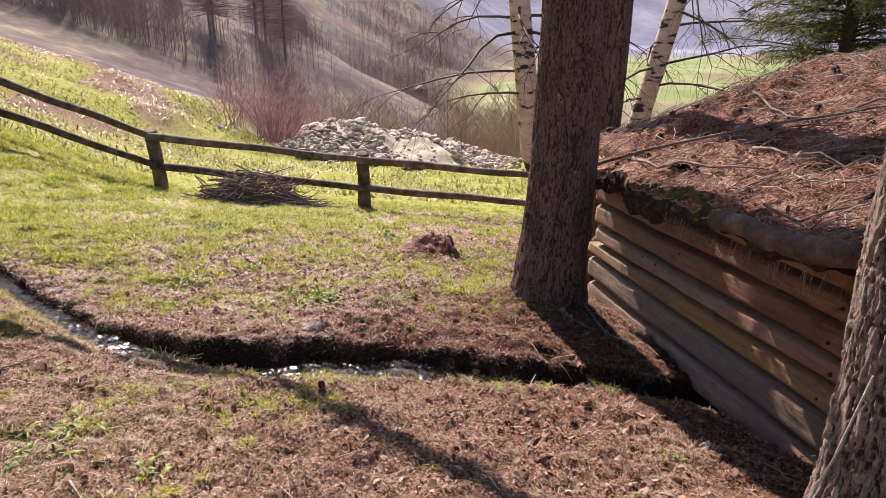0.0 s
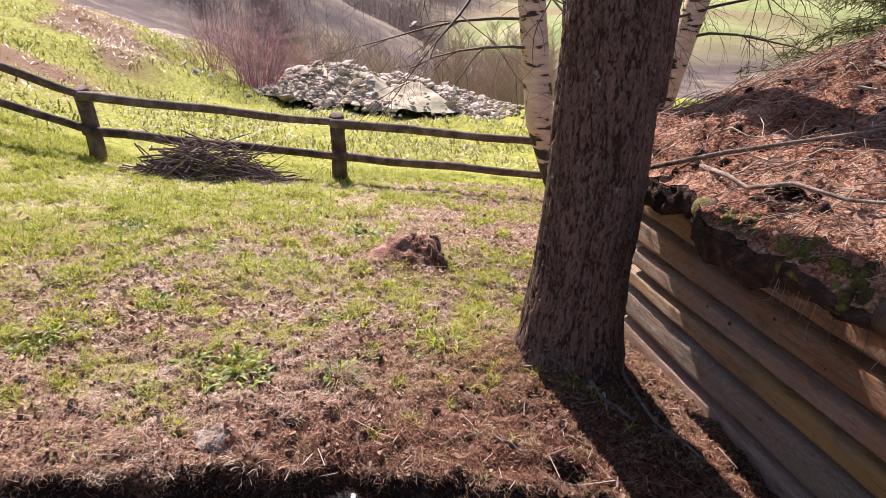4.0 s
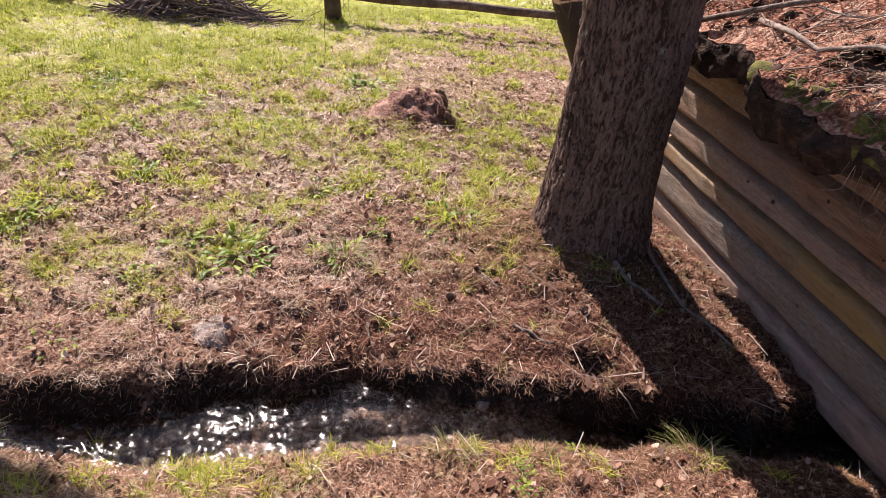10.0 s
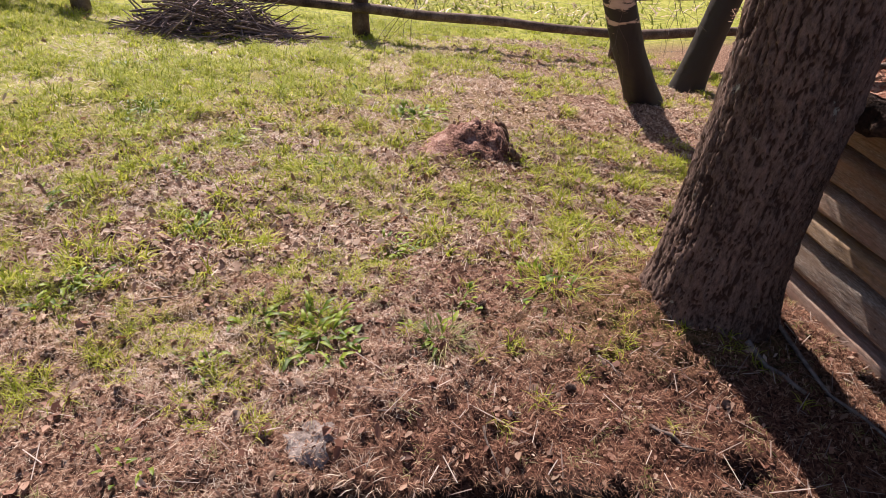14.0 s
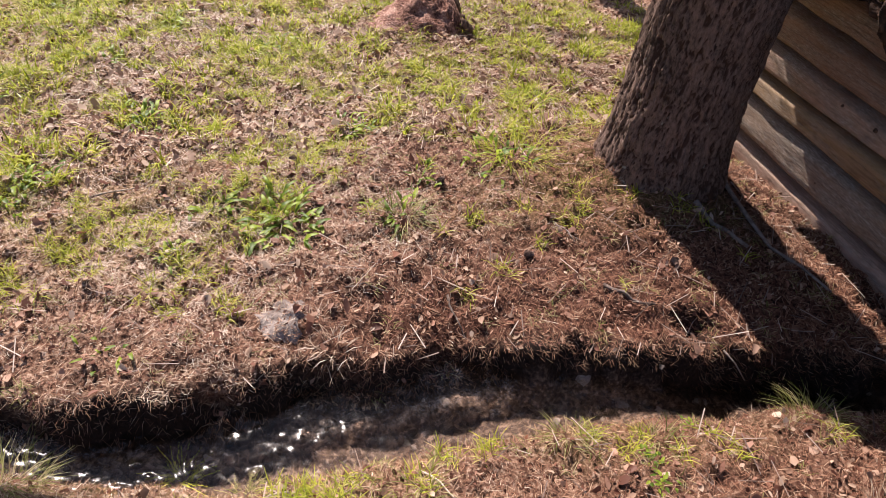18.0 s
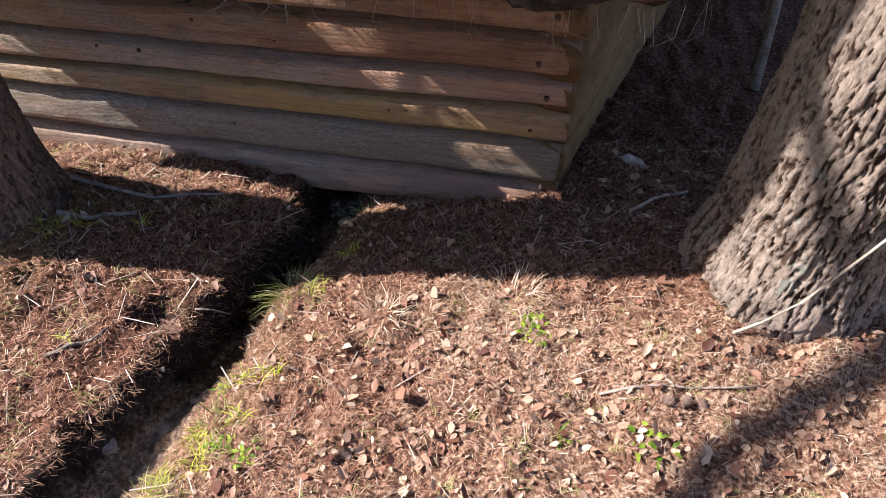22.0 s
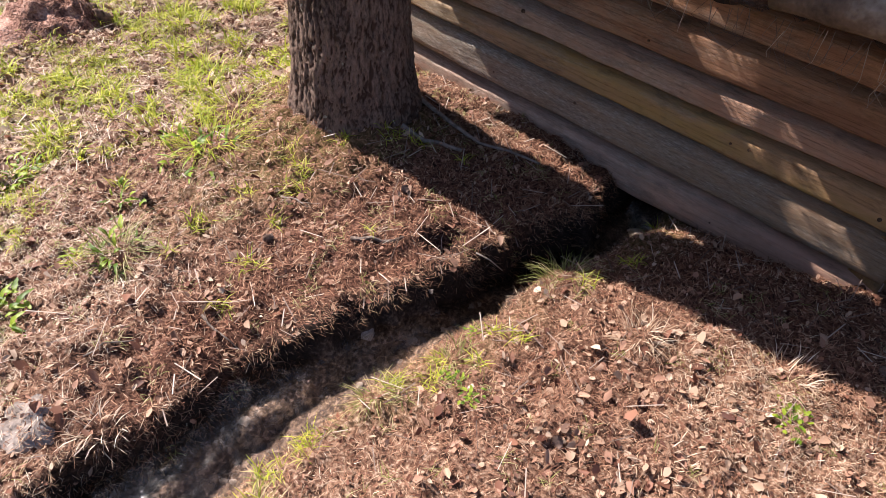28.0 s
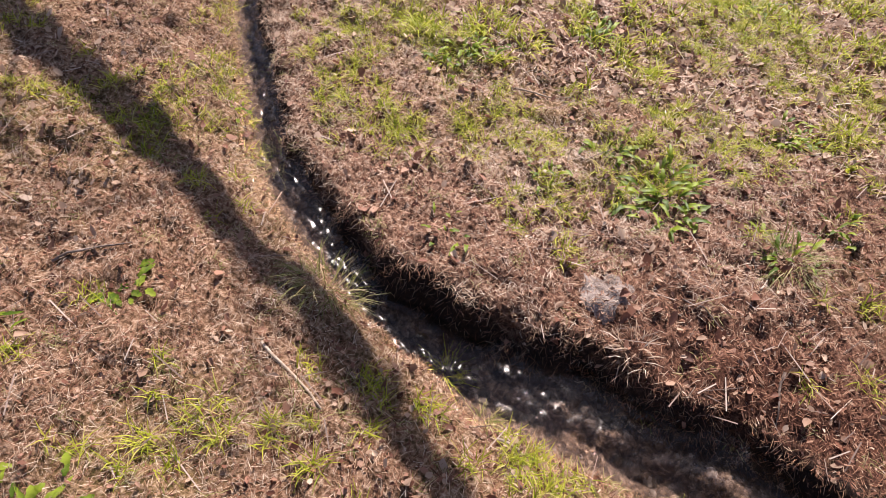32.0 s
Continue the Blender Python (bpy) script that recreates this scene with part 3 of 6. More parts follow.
def ground_z(x, y):
    """The built ground at places given as arrays."""
    x, y = np.asarray(x, float), np.asarray(y, float)
    i = np.clip(np.searchsorted(GX, x) - 1, 0, len(GX) - 2)
    j = np.clip(np.searchsorted(GY, y) - 1, 0, len(GY) - 2)
    f, g = (x - GX[i]) / (GX[i + 1] - GX[i]), (y - GY[j]) / (GY[j + 1] - GY[j])
    return (MZ[j, i] * (1 - f) + MZ[j, i + 1] * f) * (1 - g) + (MZ[j + 1, i] * (1 - f) + MZ[j + 1, i + 1] * f) * g


def gz(x, y):
    return float(ground_z(x, y))


def beside_brook(x, y):
    """Distance from the brook's edge, negative in it; and on which bank: -1 west, 1 east."""
    cx, w = stream_at(y)
    return np.abs(x - cx) - w, np.where(x < cx, -1, 1)


def turf_at(x, y):
    """How green the sward is."""
    d, side = beside_brook(x, y)
    west = smoothstep(-3.6, -8.2, x + 0.75 * (y + 3)) * smoothstep(0.9, -2.6, y + 0.1 * x)
    west = np.maximum(west, smoothstep(-9.3, -10.5, x))
    patch = smoothstep(0.55, 0.8, vnoise(x, y, 1.3, 20)) * 0.15 * (side < 0) * smoothstep(0.5, 1.0, d)
    edge = 0.15 * smoothstep(0.35, 0.0, d) * (side > 0) * smoothstep(0.3, 0.7, vnoise(x, y, 2.5, 21))
    near = (0.04 * (side > 0) + 0.1 * smoothstep(0.45, 0.75, vnoise(x, y, 2.1, 25)) * (side > 0)) * smoothstep(-1.9, -3.4, y)
    t = np.maximum.reduce([west, patch, edge, near])
    hill = smoothstep(-12, -20, x) * smoothstep(-5.5, -8, y)
    t = t * (1 - hill * smoothstep(0.3, 0.55, vnoise(x, y, 0.45, 22)) * 0.97)
    wood = smoothstep(-45, -90, x)
    return np.clip(t * (1 - wood), 0, 1)


def field_at(x, y):
    """The pale fields on the valley floor."""
    rim = y - valley_foot(-9.5 - x)
    field = smoothstep(-180, -260, x) * smoothstep(-30, 15, rim) * smoothstep(-1150, -1050, x)
    return field * (0.35 + 0.65 * smoothstep(0.35, 0.5, vnoise(x, y, 0.012, 23)))


def needle_at(x, y):
    """How thick the red larch needles lie."""
    d, side = beside_brook(x, y)
    a = np.exp(-((x + 2.3) ** 2 + (y + 0.8) ** 2) / 1.1) + 0.9 * smoothstep(0.75, 0.1, d) * (side < 0) * smoothstep(-3.7, -2.0, y)
    b = (side > 0) * (np.exp(-((x + 0.75) ** 2 + (y + 1.2) ** 2) / 0.22) * 0.6 + smoothstep(-1.0, -0.4, y) * 0.9)
    c = np.exp(-((x + 4.6) ** 2 + (y + 0.95) ** 2) / 0.12)
    return np.clip(a + b + c, 0, 1)


def wood_at(x, y):
    d = -9.5 - x
    return smoothstep(30, 70, d) * (1 - smoothstep(-30, 15, y - valley_foot(d)) * smoothstep(170, 260, d)) * smoothstep(0.25, 0.5, vnoise(x, y, 0.02, 24) + 0.25)


ground_me = quads("ground", np.stack([MX, MY, MZ], -1).reshape(-1, 3),
                  (lambda i: np.stack([i[:-1, :-1], i[:-1, 1:], i[1:, 1:], i[1:, :-1]], -1).reshape(-1, 4))(np.arange(MX.size).reshape(MX.shape)))
ground_me.shade_smooth()
for key, field in (("turf", turf_at), ("needles", needle_at), ("wood", wood_at), ("field", field_at)):
    ground_me.attributes.new(key, "FLOAT", "POINT").data.foreach_set("value", field(MX, MY).astype(np.float32).ravel())
close = (np.abs(MX) < 20) * (np.abs(MY) < 12)
brook_d, brook_side = beside_brook(MX, MY)
bed = smoothstep(0.03, -0.04, brook_d) * close
# west bank face only: dark earth with the bank's own shade painted in
peat_shade = smoothstep(0.10, 0.02, brook_d) * smoothstep(-0.09, -0.03, brook_d) * (brook_side < 0) * close
# the wet black pit takes the same colour
peat_shade = np.maximum(peat_shade, np.exp(-((MX + 1.5) ** 2 + (MY + 1.03) ** 2) / 0.008))
# the haze colour takes over with distance beyond the valley
hazy_ranges = smoothstep(-700, -1100, MX)
for key, values in (("mud", bed), ("peat_shade", peat_shade), ("range", hazy_ranges)):
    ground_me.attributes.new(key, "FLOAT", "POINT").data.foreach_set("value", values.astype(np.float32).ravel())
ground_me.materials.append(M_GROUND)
ground = tagged(new("ground", ground_me), "leaf-strewn grassy earth falling away into a wide valley", "ground", kind="structure")

# ---- the brook ----
WY = np.concatenate([np.arange(-7.0, -4.9, 0.05), np.arange(-4.9, 1.1, 0.011)])
WK = 41
wcx, ww = stream_at(WY)
WXX = wcx[:, None] + (np.arange(WK) / (WK - 1) * 2 - 1) * (ww[:, None] + 0.12)
WYY = np.repeat(WY[:, None], WK, 1)
level = (base_height(wcx, WY) - brook_depth(WY) + 0.045)[:, None]
ripple = 0.010 * (vnoise(WXX, WYY * 0.6, 15, 31) - 0.5) + 0.006 * (vnoise(WXX, WYY * 0.8, 40, 32) - 0.5) + 0.0085 * (vnoise(WXX, WYY, 78, 33) - 0.5)
wv = np.stack([WXX, WYY, level + ripple], -1).reshape(-1, 3).tolist()
wf = [(a, a + 1, a + WK + 1, a + WK) for i in range(len(WY) - 1) for a in range(i * WK, i * WK + WK - 1)]
water = tagged(part("water", (wv, [], wf), M_WATER), "shallow clear running brook in a narrow channel", "water", kind="structure")
water.visible_shadow = False

# ---- log cabin ----
cabin = tagged(empty("log_cabin", (-1.4, 1.2, 0)), "half-sunken cabin of weathered logs under an earth roof", "cabin")
BOUNDS = [-0.2, 0.018, 0.255, 0.413, 0.567, 0.762, 0.937, 1.11, 1.27]
SEAM_FALL = {0.413: 0.019, 0.567: 0.014, 0.762: 0.008}      # rise per metre towards the corner


def log_face(start, along, outward, length, z0, z1, seed, thick=0.11, n=110, seg=28):
    """A hewn log whose seams with its neighbours wander a little."""
    start, along, outward = Vector(start), Vector(along), Vector(outward)
    verts, faces = [], []
    for i in range(n):
        s = length * i / (n - 1)
        tilt = (s / length - 0.5) * length if along[0] > 0.9 else 0.0
        lo = z0 + tilt * SEAM_FALL.get(z0, 0.0) + 0.018 * noise.noise(Vector((s * 1.3, z0 * 31, 4))) + 0.006 * noise.noise(Vector((s * 7, z0 * 31, 4)))
        hi = z1 + tilt * SEAM_FALL.get(z1, 0.0) + 0.018 * noise.noise(Vector((s * 1.3, z1 * 31, 4))) + 0.006 * noise.noise(Vector((s * 7, z1 * 31, 4))) - 0.022
        lo += 0.006
        mid, half = (lo + hi) / 2, (hi - lo) / 2
        bow = 0.006 * noise.noise(Vector((s * 0.8, seed * 5.1, 9)))
        for k in range(seg):
            a = 2 * math.pi * k / seg
            c, q = math.cos(a), math.sin(a)
            if c > 0:
                bulge = 1 - 0.11 * (q + 0.7) / 1.7 if q > -0.7 else math.sqrt(max(0.0, 1 - ((q + 0.7) / 0.3) ** 2))
                c = bulge * (1 - abs(q) ** 12)
            p = start + along * s + outward * (thick * c - 0.1 + bow) + Vector((0, 0, mid + half * q))
            p += outward * (0.005 * noise.noise(Vector((p.x * 3, p.y * 3, p.z * 9 + seed))) + 0.003 * noise.noise(Vector((p.x * 9, p.y * 9, p.z * 30)))) * (1 if c > 0 else 0)
            verts.append(tuple(p))
    for i in range(n - 1):
        for k in range(seg):
            a, b = i * seg + k, i * seg + (k + 1) % seg
            faces.append((a, b, b + seg, a + seg))
    faces.append(tuple(range(seg - 1, -1, -1)))
    faces.append(tuple((n - 1) * seg + k for k in range(seg)))
    return verts, [], faces


SIDE = Vector((0.29, 0.957, 0))
SIDE_OUT = Vector((0.957, -0.29, 0))
for i, (z0, z1) in enumerate(zip(BOUNDS, BOUNDS[1:])):
    west = -3.02 - 0.05 * (i % 3) + 0.04 * i * 0.3
    log = part("wall_log", log_face((west, 0.0085 * i - 0.014, 0), (1, 0, 0), (0, -1, 0), -west - 0.015 * (i % 2) - 0.02, z0, z1, i), LOG_LOOK[i], cabin)
    part("side_log", log_face((-0.02, 0.0, 0), SIDE, SIDE_OUT, 4.4, z0, z1, i + 20), M_LOGSIDE, cabin)
    part("west_log", log_face((-2.9, 4.2, 0), (0, -1, 0), (-1, 0, 0), 4.1, z0, z1, i + 40, 0.11, 12, 10), M_LOG, cabin)
    part("north_log", log_face((1.2, 4.25, 0), (-1, 0, 0), (0, 1, 0), 4.15, z0, z1, i + 60, 0.11, 12, 10), M_LOG, cabin)
    part("log_end", tube([(west - 0.004, 0.1, (z0 + z1) / 2), (west - 0.02, 0.1, (z0 + z1) / 2)], [0.085, 0.07], 14, 0.1, True, i), M_ENDGRAIN, cabin, "pale sawn log end with drying cracks")
    # knots on the faces
    for k in range(2):
        x = -0.1 - 2.5 * random.random()
        z = z0 + (z1 - z0) * random.uniform(0.3, 0.7)
        part("knot", tube([(x, 0.01, z), (x, 0.0085 * i - 0.022, z), (x + 0.003, 0.0085 * i - 0.025, z)], [0.01 * random.uniform(0.5, 1.1), 0.006, 0.003], 9, 0.7, True, k + i), M_KNOT, cabin)
for k, (y, z) in enumerate(((0.0, 0.87), (0.0, 0.66), (0.0, 0.5), (0.0, 0.33))):
    x = -0.13 - 0.05 * (k % 2)
    part("knot", tube([(x, 0.01, z), (x, -0.006, z), (x, -0.009, z)], [0.012, 0.009, 0.003], 10, 0.4, True, k + 50), M_KNOT, cabin)


def roof_edge(x):
    """The y of the eave: it draws back to clear the larch and reaches out at the corner."""
    return -0.33 + 0.12 * smoothstep(-1.75, -2.05, x) - 0.1 * smoothstep(-0.6, 0.0, x)


def roof_z(x, y):
    """An earth bank leaning on the cabin: steady at first, flatter towards the top, higher at the corner."""
    t = np.clip(y - 1.2, 0, 2.0)
    z = 1.325 + 0.34 * np.clip(y, -1, 1.2) + 0.34 * t - 0.085 * t * t - 0.17 * np.clip(y - 3.3, 0, None) ** 1.5
    z = z + 0.17 * smoothstep(-0.8, 0.3, x) * (1 - 0.6 * smoothstep(0.0, 1.4, y)) - 0.16 * smoothstep(-2.6, -3.6, x)
    lip = smoothstep(0.1, 0.0, y - roof_edge(x))
    return z - 0.04 * lip + 0.1 * (vnoise(x, y, 1.6, 41) - 0.5) + 0.07 * (vnoise(x, y, 5, 42) - 0.5) + 0.045 * (vnoise(x, y, 16, 43) - 0.5)


RN, RM = 150, 190
RV = 5.2 * (np.arange(RM) / (RM - 1)) ** 1.25
RU = np.arange(RN) / (RN - 1)
west_end = (-3.05 - 0.3 * smoothstep(0.2, 0.8, RV) - 0.1 * vnoise(RV, 0 * RV, 2.0, 44))[:, None]
east_end = (0.42 + 0.3 * np.clip(RV - 0.8, 0, None))[:, None]
RX = west_end + (east_end - west_end) * RU
brow = roof_edge(RX) + 0.09 * (vnoise(RX, 0 * RX, 2.2, 45) - 0.5) + 0.035 * (vnoise(RX, 0 * RX, 9.0, 46) - 0.5) + 0.03 * (vnoise(RX, 0 * RX, 26.0, 47) - 0.5)
RY = brow + (4.6 - brow) * RV[:, None] / 5.2
RZ = roof_z(RX, RY)
RB = RZ - 0.21 + 0.11 * smoothstep(-1.5, -0.9, RX) - 0.05 * (vnoise(RX, RY, 6, 48) - 0.5) + 0.05 * smoothstep(0.12, 0.0, RY - brow)


def sheet(Z):
    """One face of the earth bank, open where daylight slips in behind the mossy eave log."""
    out = []
    for j in range(RM - 1):
        for i in range(RN - 1):
            up = (1.47 - Z[j, i]) / TAN_EL
            if -1.98 < RX[j, i] - up < -1.66 and -0.185 < RY[j, i] - 0.07 * up < -0.03:
                continue
            a = j * RN + i
            out.append((a, a + 1, a + RN + 1, a + RN))
    return out


top_v = np.stack([RX, RY, RZ], -1).reshape(-1, 3).tolist()
low_v = np.stack([RX, RY, RB], -1).reshape(-1, 3).tolist()
roof = part("roof", (top_v, [], sheet(RZ)), M_ROOF, cabin, "earth roof under red-brown needles")
rim = [j * RN for j in range(RM - 1, 0, -1)] + list(range(RN)) + [j * RN + RN - 1 for j in range(1, RM)]
rim_v, rim_f = [], []
for a in rim:
    (x, y, z), b = top_v[a], low_v[a][2]
    for k in range(6):
        out = 0.05 * math.sin(math.pi * k / 5) * (0.6 + noise.noise(Vector((x * 6, y * 6, k * 0.7)))) + 0.03 * noise.noise(Vector((x * 17, y * 17, k * 1.3)))
        rim_v.append((x, y - out, z + (b - z) * k / 5))
for i in range(len(rim) - 1):
    rim_f += [(i * 6 + k, i * 6 + k + 1, i * 6 + k + 7, i * 6 + k + 6) for k in range(5)]
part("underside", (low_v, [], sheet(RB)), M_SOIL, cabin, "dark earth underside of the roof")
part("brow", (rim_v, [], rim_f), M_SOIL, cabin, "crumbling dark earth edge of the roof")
for k, (x0, y0, z0, x1, y1, z1, r, mat, words) in enumerate(((-2.0, -0.22, 1.15, -1.1, -0.29, 1.14, 0.055, M_MOSS, "rotten mossy log along the eave"), (-2.95, 0.16, 1.06, 0.1, 0.16, 1.1, 0.04, M_LOG, "round purlin carrying the earth roof"),
                                                             (-0.78, -0.34, 1.19, 0.42, -0.47, 1.34, 0.065, M_FENCE, "bleached weathered pole holding the eave"), (-1.9, -0.24, 1.02, -1.0, -0.26, 1.08, 0.035, M_FENCE, "dark pole under the eave"))):
    pts = [(x0 + (x1 - x0) * t, y0 + (y1 - y0) * t + 0.02 * math.sin(5 * t + k), z0 + (z1 - z0) * t + 0.015 * math.sin(8 * t)) for t in np.linspace(0, 1, 20)]
    part("eave_pole", tube(pts, [r * (1 - 0.15 * abs(math.sin(p[0] * 2))) for p in pts], 14, 0.25, True, k, 7), mat, cabin, words)
for k, (x, y) in enumerate(((-1.62, -0.3), (-1.25, -0.34), (-0.95, -0.34))):
    cl = []
    for q in range(20):
        a = random.random() * 6.28
        px, py = x + 0.15 * math.cos(a) * random.random(), y + 0.06 + 0.06 * math.sin(a) * random.random()
        top_z = float(roof_z(px, py))
        cl.append(tube([(px, py, top_z - 0.03), (px, py, top_z + 0.002), (px, py, top_z + 0.006)], [0.03, 0.02, 0.006], 9, 0.9, True, q + k * 9, 20))
    part("moss_cushion", merged(cl), M_MOSS, cabin, "yellow-green moss cushion on the eave")


# ---- trees ----
def bark_trunk(pts, rad, seg=72, deep=0.035, seed=0, plates=17.0):
    """A trunk whose bark stands in upright plates with ragged furrows between."""
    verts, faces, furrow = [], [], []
    n = len(pts)
    even = rad[len(rad) // 4]
    for (x, y, z), r in zip(pts, rad):
        low = math.exp(-max(0, z - pts[0][2]) / 0.35)
        for k in range(seg):
            a = 2 * math.pi * k / seg
            q = Vector((math.cos(a), math.sin(a), 0))
            s = Vector((q.x * even * plates, q.y * even * plates, z * plates * 0.17 + seed))
            s = s + 0.3 * noise.noise_vector(Vector((s.x * 1.3, s.y * 1.3, z * plates * 0.6))) + 0.12 * noise.noise_vector(Vector((s.x * 4, s.y * 4, z * plates * 2.0)))
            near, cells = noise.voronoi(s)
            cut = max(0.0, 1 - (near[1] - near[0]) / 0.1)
            flake = noise.cell(cells[0] * 31.7)
            second, scales = noise.voronoi(s * 2.1 + Vector((7, 3, 1)))
            step = noise.cell(scales[0] * 17.3)
            root = 1 + 0.22 * low * noise.noise(Vector((q.x * 1.7, q.y * 1.7, seed * 3)))
            rr = r * root - 0.8 * deep * cut + 0.3 * deep * flake + 0.25 * deep * step + 0.003 * noise.noise(s * 6.3)
            verts.append((x + q.x * rr, y + q.y * rr, z))
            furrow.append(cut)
    for i in range(n - 1):
        for k in range(seg):
            a, b = i * seg + k, i * seg + (k + 1) % seg
            faces.append((a, b, b + seg, a + seg))
    faces.append(tuple((n - 1) * seg + k for k in range(seg)))
    return verts, faces, furrow


def trunk_line(x, y, z, h, bend, r0, r1, flare, step=0.03, fine_to=3.2):
    """Bend gives the sideways shift at heights: rows of (height, dx, dy)."""
    hs = list(np.arange(-0.25, fine_to, step)) + list(np.linspace(fine_to, h, 14))
    bh, bx, by = (np.array(c) for c in zip(*bend))
    pts = [(x + float(np.interp(t, bh, bx)), y + float(np.interp(t, bh, by)), z + t) for t in hs]
    rad = [(r0 + (r1 - r0) * max(0, t) / h) * (1 + (flare - 1) * math.exp(-max(0, t) / 0.22)) for t in hs]
    return pts, rad


def limb(p, d, length, r, depth, out, droop=0.15):
    """Bare limbs that fork into twigs."""
    pts, rad = [Vector(p)], [r]
    d = Vector(d).normalized()
    n = 5
    for i in range(n):
        d = (d + Vector((random.uniform(-0.25, 0.25), random.uniform(-0.25, 0.25), random.uniform(-0.2, 0.15) - droop * 0.3))).normalized()
        pts.append(pts[-1] + d * length / n)
        rad.append(r * (1 - 0.8 * (i + 1) / n) + 0.001)
        if depth and i > 0:
            side = (d.cross(Vector((random.uniform(-1, 1), random.uniform(-1, 1), 1)))).normalized()
            for s in (1, -1):
                if random.random() < 0.75:
                    limb(pts[-1], d * 0.6 + side * s * random.uniform(0.5, 1), length * random.uniform(0.3, 0.5), rad[-1] * 0.6, depth - 1, out, droop)
    out.append(tube(pts, rad, 5 if r > 0.012 else 3, 0, False))


def grow_limbs(tree, x, y, lo, hi, n, length, r, depth, mat, droop=0.15, seed=1, label=""):
    random.seed(seed)
    for _ in range(n):
        out = []
        h = random.uniform(lo, hi)
        a = random.uniform(0, 6.283)
        limb((x, y, h), (math.cos(a), math.sin(a), random.uniform(-0.1, 0.35)), length * random.uniform(0.6, 1.2), r, depth, out, droop)
        part("limb", merged(out), mat, tree, label)


def big_tree(name, x, y, h, bend, r0, r1, mat, label, flare=1.3, seed=1, deep=0.035, seg=72, plates=17.0, step=0.03):
    z = float(base_height(x, y))
    ob = tagged(empty(name, (x, y, z)), label, "tree", group="trees round the cabin")
    pts, rad = trunk_line(x, y, z, h, bend, r0, r1, flare, step)
    verts, faces, furrow = bark_trunk(pts, rad, seg, deep, seed, plates)
    trunk = part("trunk", (verts, [], faces), mat, ob)
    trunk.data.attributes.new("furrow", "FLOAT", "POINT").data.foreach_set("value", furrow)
    return ob, z


LEAN = [(0, 0, 0), (0.3, 0.004, 0.012), (1.0, 0.03, 0.065), (2.45, 0.045, 0.105), (2.9, 0.05, 0.08), (3.4, 0.05, 0.02), (5, 0.05, 0.03), (12, 0.1, 0.15)]
larch_a, za = big_tree("larch_tree", -2.42, -0.66, 12, LEAN, 0.268, 0.13, M_BARK, "tall larch with dark furrowed bark beside the brook", 1.2, 1, 0.017, seg=260, plates=33.0, step=0.014)
grow_limbs(larch_a, -2.4, -0.62, za + 5, za + 11.5, 26, 2.0, 0.03, 1, M_TWIG, seed=3, label="bare upper limb")
larch_b, zb = big_tree("larch_tree", 0.84, -0.5, 12, [(0, 0, 0), (1.2, -0.02, 0), (12, 0.2, 0.2)], 0.3, 0.17, M_GREYBARK, "thick larch with grey plated bark and lichen", 1.22, 2, 0.02, seg=360, plates=28.0, step=0.013)
grow_limbs(larch_b, 1.0, -0.4, zb + 5, zb + 11.5, 26, 2.0, 0.03, 1, M_TWIG, seed=4, label="bare upper limb")
larch_c, zc = big_tree("larch_tree", -3.78, 0.31, 13, [(0, 0, 0), (2.4, 0.045, 0.1), (12, 0.1, 0.3)], 0.18, 0.1, M_BARK, "slimmer dark larch trunk close behind the cabin roof", 1.15, 5, 0.02, 120, step=0.03)
grow_limbs(larch_c, -3.7, 0.54, zc + 5.5, zc + 12, 26, 2.0, 0.03, 1, M_TWIG, seed=5, label="bare upper limb")
birch_a, zd = big_tree("birch_tree", -6.32, 1.15, 10, [(0, 0, 0), (0.6, 0.02, -0.3), (1.3, 0.04, -0.56), (3.3, 0.0, -0.8), (10, -0.2, -1.2)], 0.17, 0.07, M_BIRCH, "slender white birch with a rough black foot", 1.25, 3, 0.007, 48, 14, 0.04)
grow_limbs(birch_a, -6.3, 0.35, zd + 2.6, zd + 9, 22, 2.0, 0.022, 2, M_DARKTWIG, droop=0.5, seed=6, label="thin dark drooping branch")
birch_b, ze = big_tree("birch_tree", -6.95, 2.05, 10, [(0, 0, 0), (2.1, 0.05, 0.52), (3.6, 0.1, 0.9), (10, 0.2, 2.2)], 0.17, 0.07, M_BIRCH, "leaning white birch with black scars", 1.25, 4, 0.007, 48, 14, 0.04)
grow_limbs(birch_b, -6.85, 2.75, ze + 2.6, ze + 9, 22, 2.0, 0.022, 2, M_DARKTWIG, droop=0.5, seed=7, label="thin dark drooping branch")
random.seed(41)
for tree, x, y, z, a, ln in ((birch_a, -6.25, 0.45, 1.75, -2.2, 2.0), (birch_a, -6.25, 0.5, 1.45, -1.8, 1.4), (birch_a, -6.2, 0.4, 2.0, 2.0, 1.2), (birch_b, -6.85, 2.55, 1.45, 1.2, 1.6), (birch_b, -6.85, 2.6, 1.75, 0.9, 2.2), (birch_b, -6.85, 2.75, 2.3, 1.3, 2.0), (birch_b, -6.85, 2.5, 1.3, -1.2, 1.0)):
    out = []
    limb((x, y, z), (math.cos(a), math.sin(a), 0.25), ln, 0.02, 2, out, 0.35)
    part("branch", merged(out), M_DARKTWIG, tree, "thin dark branch with fine twigs")
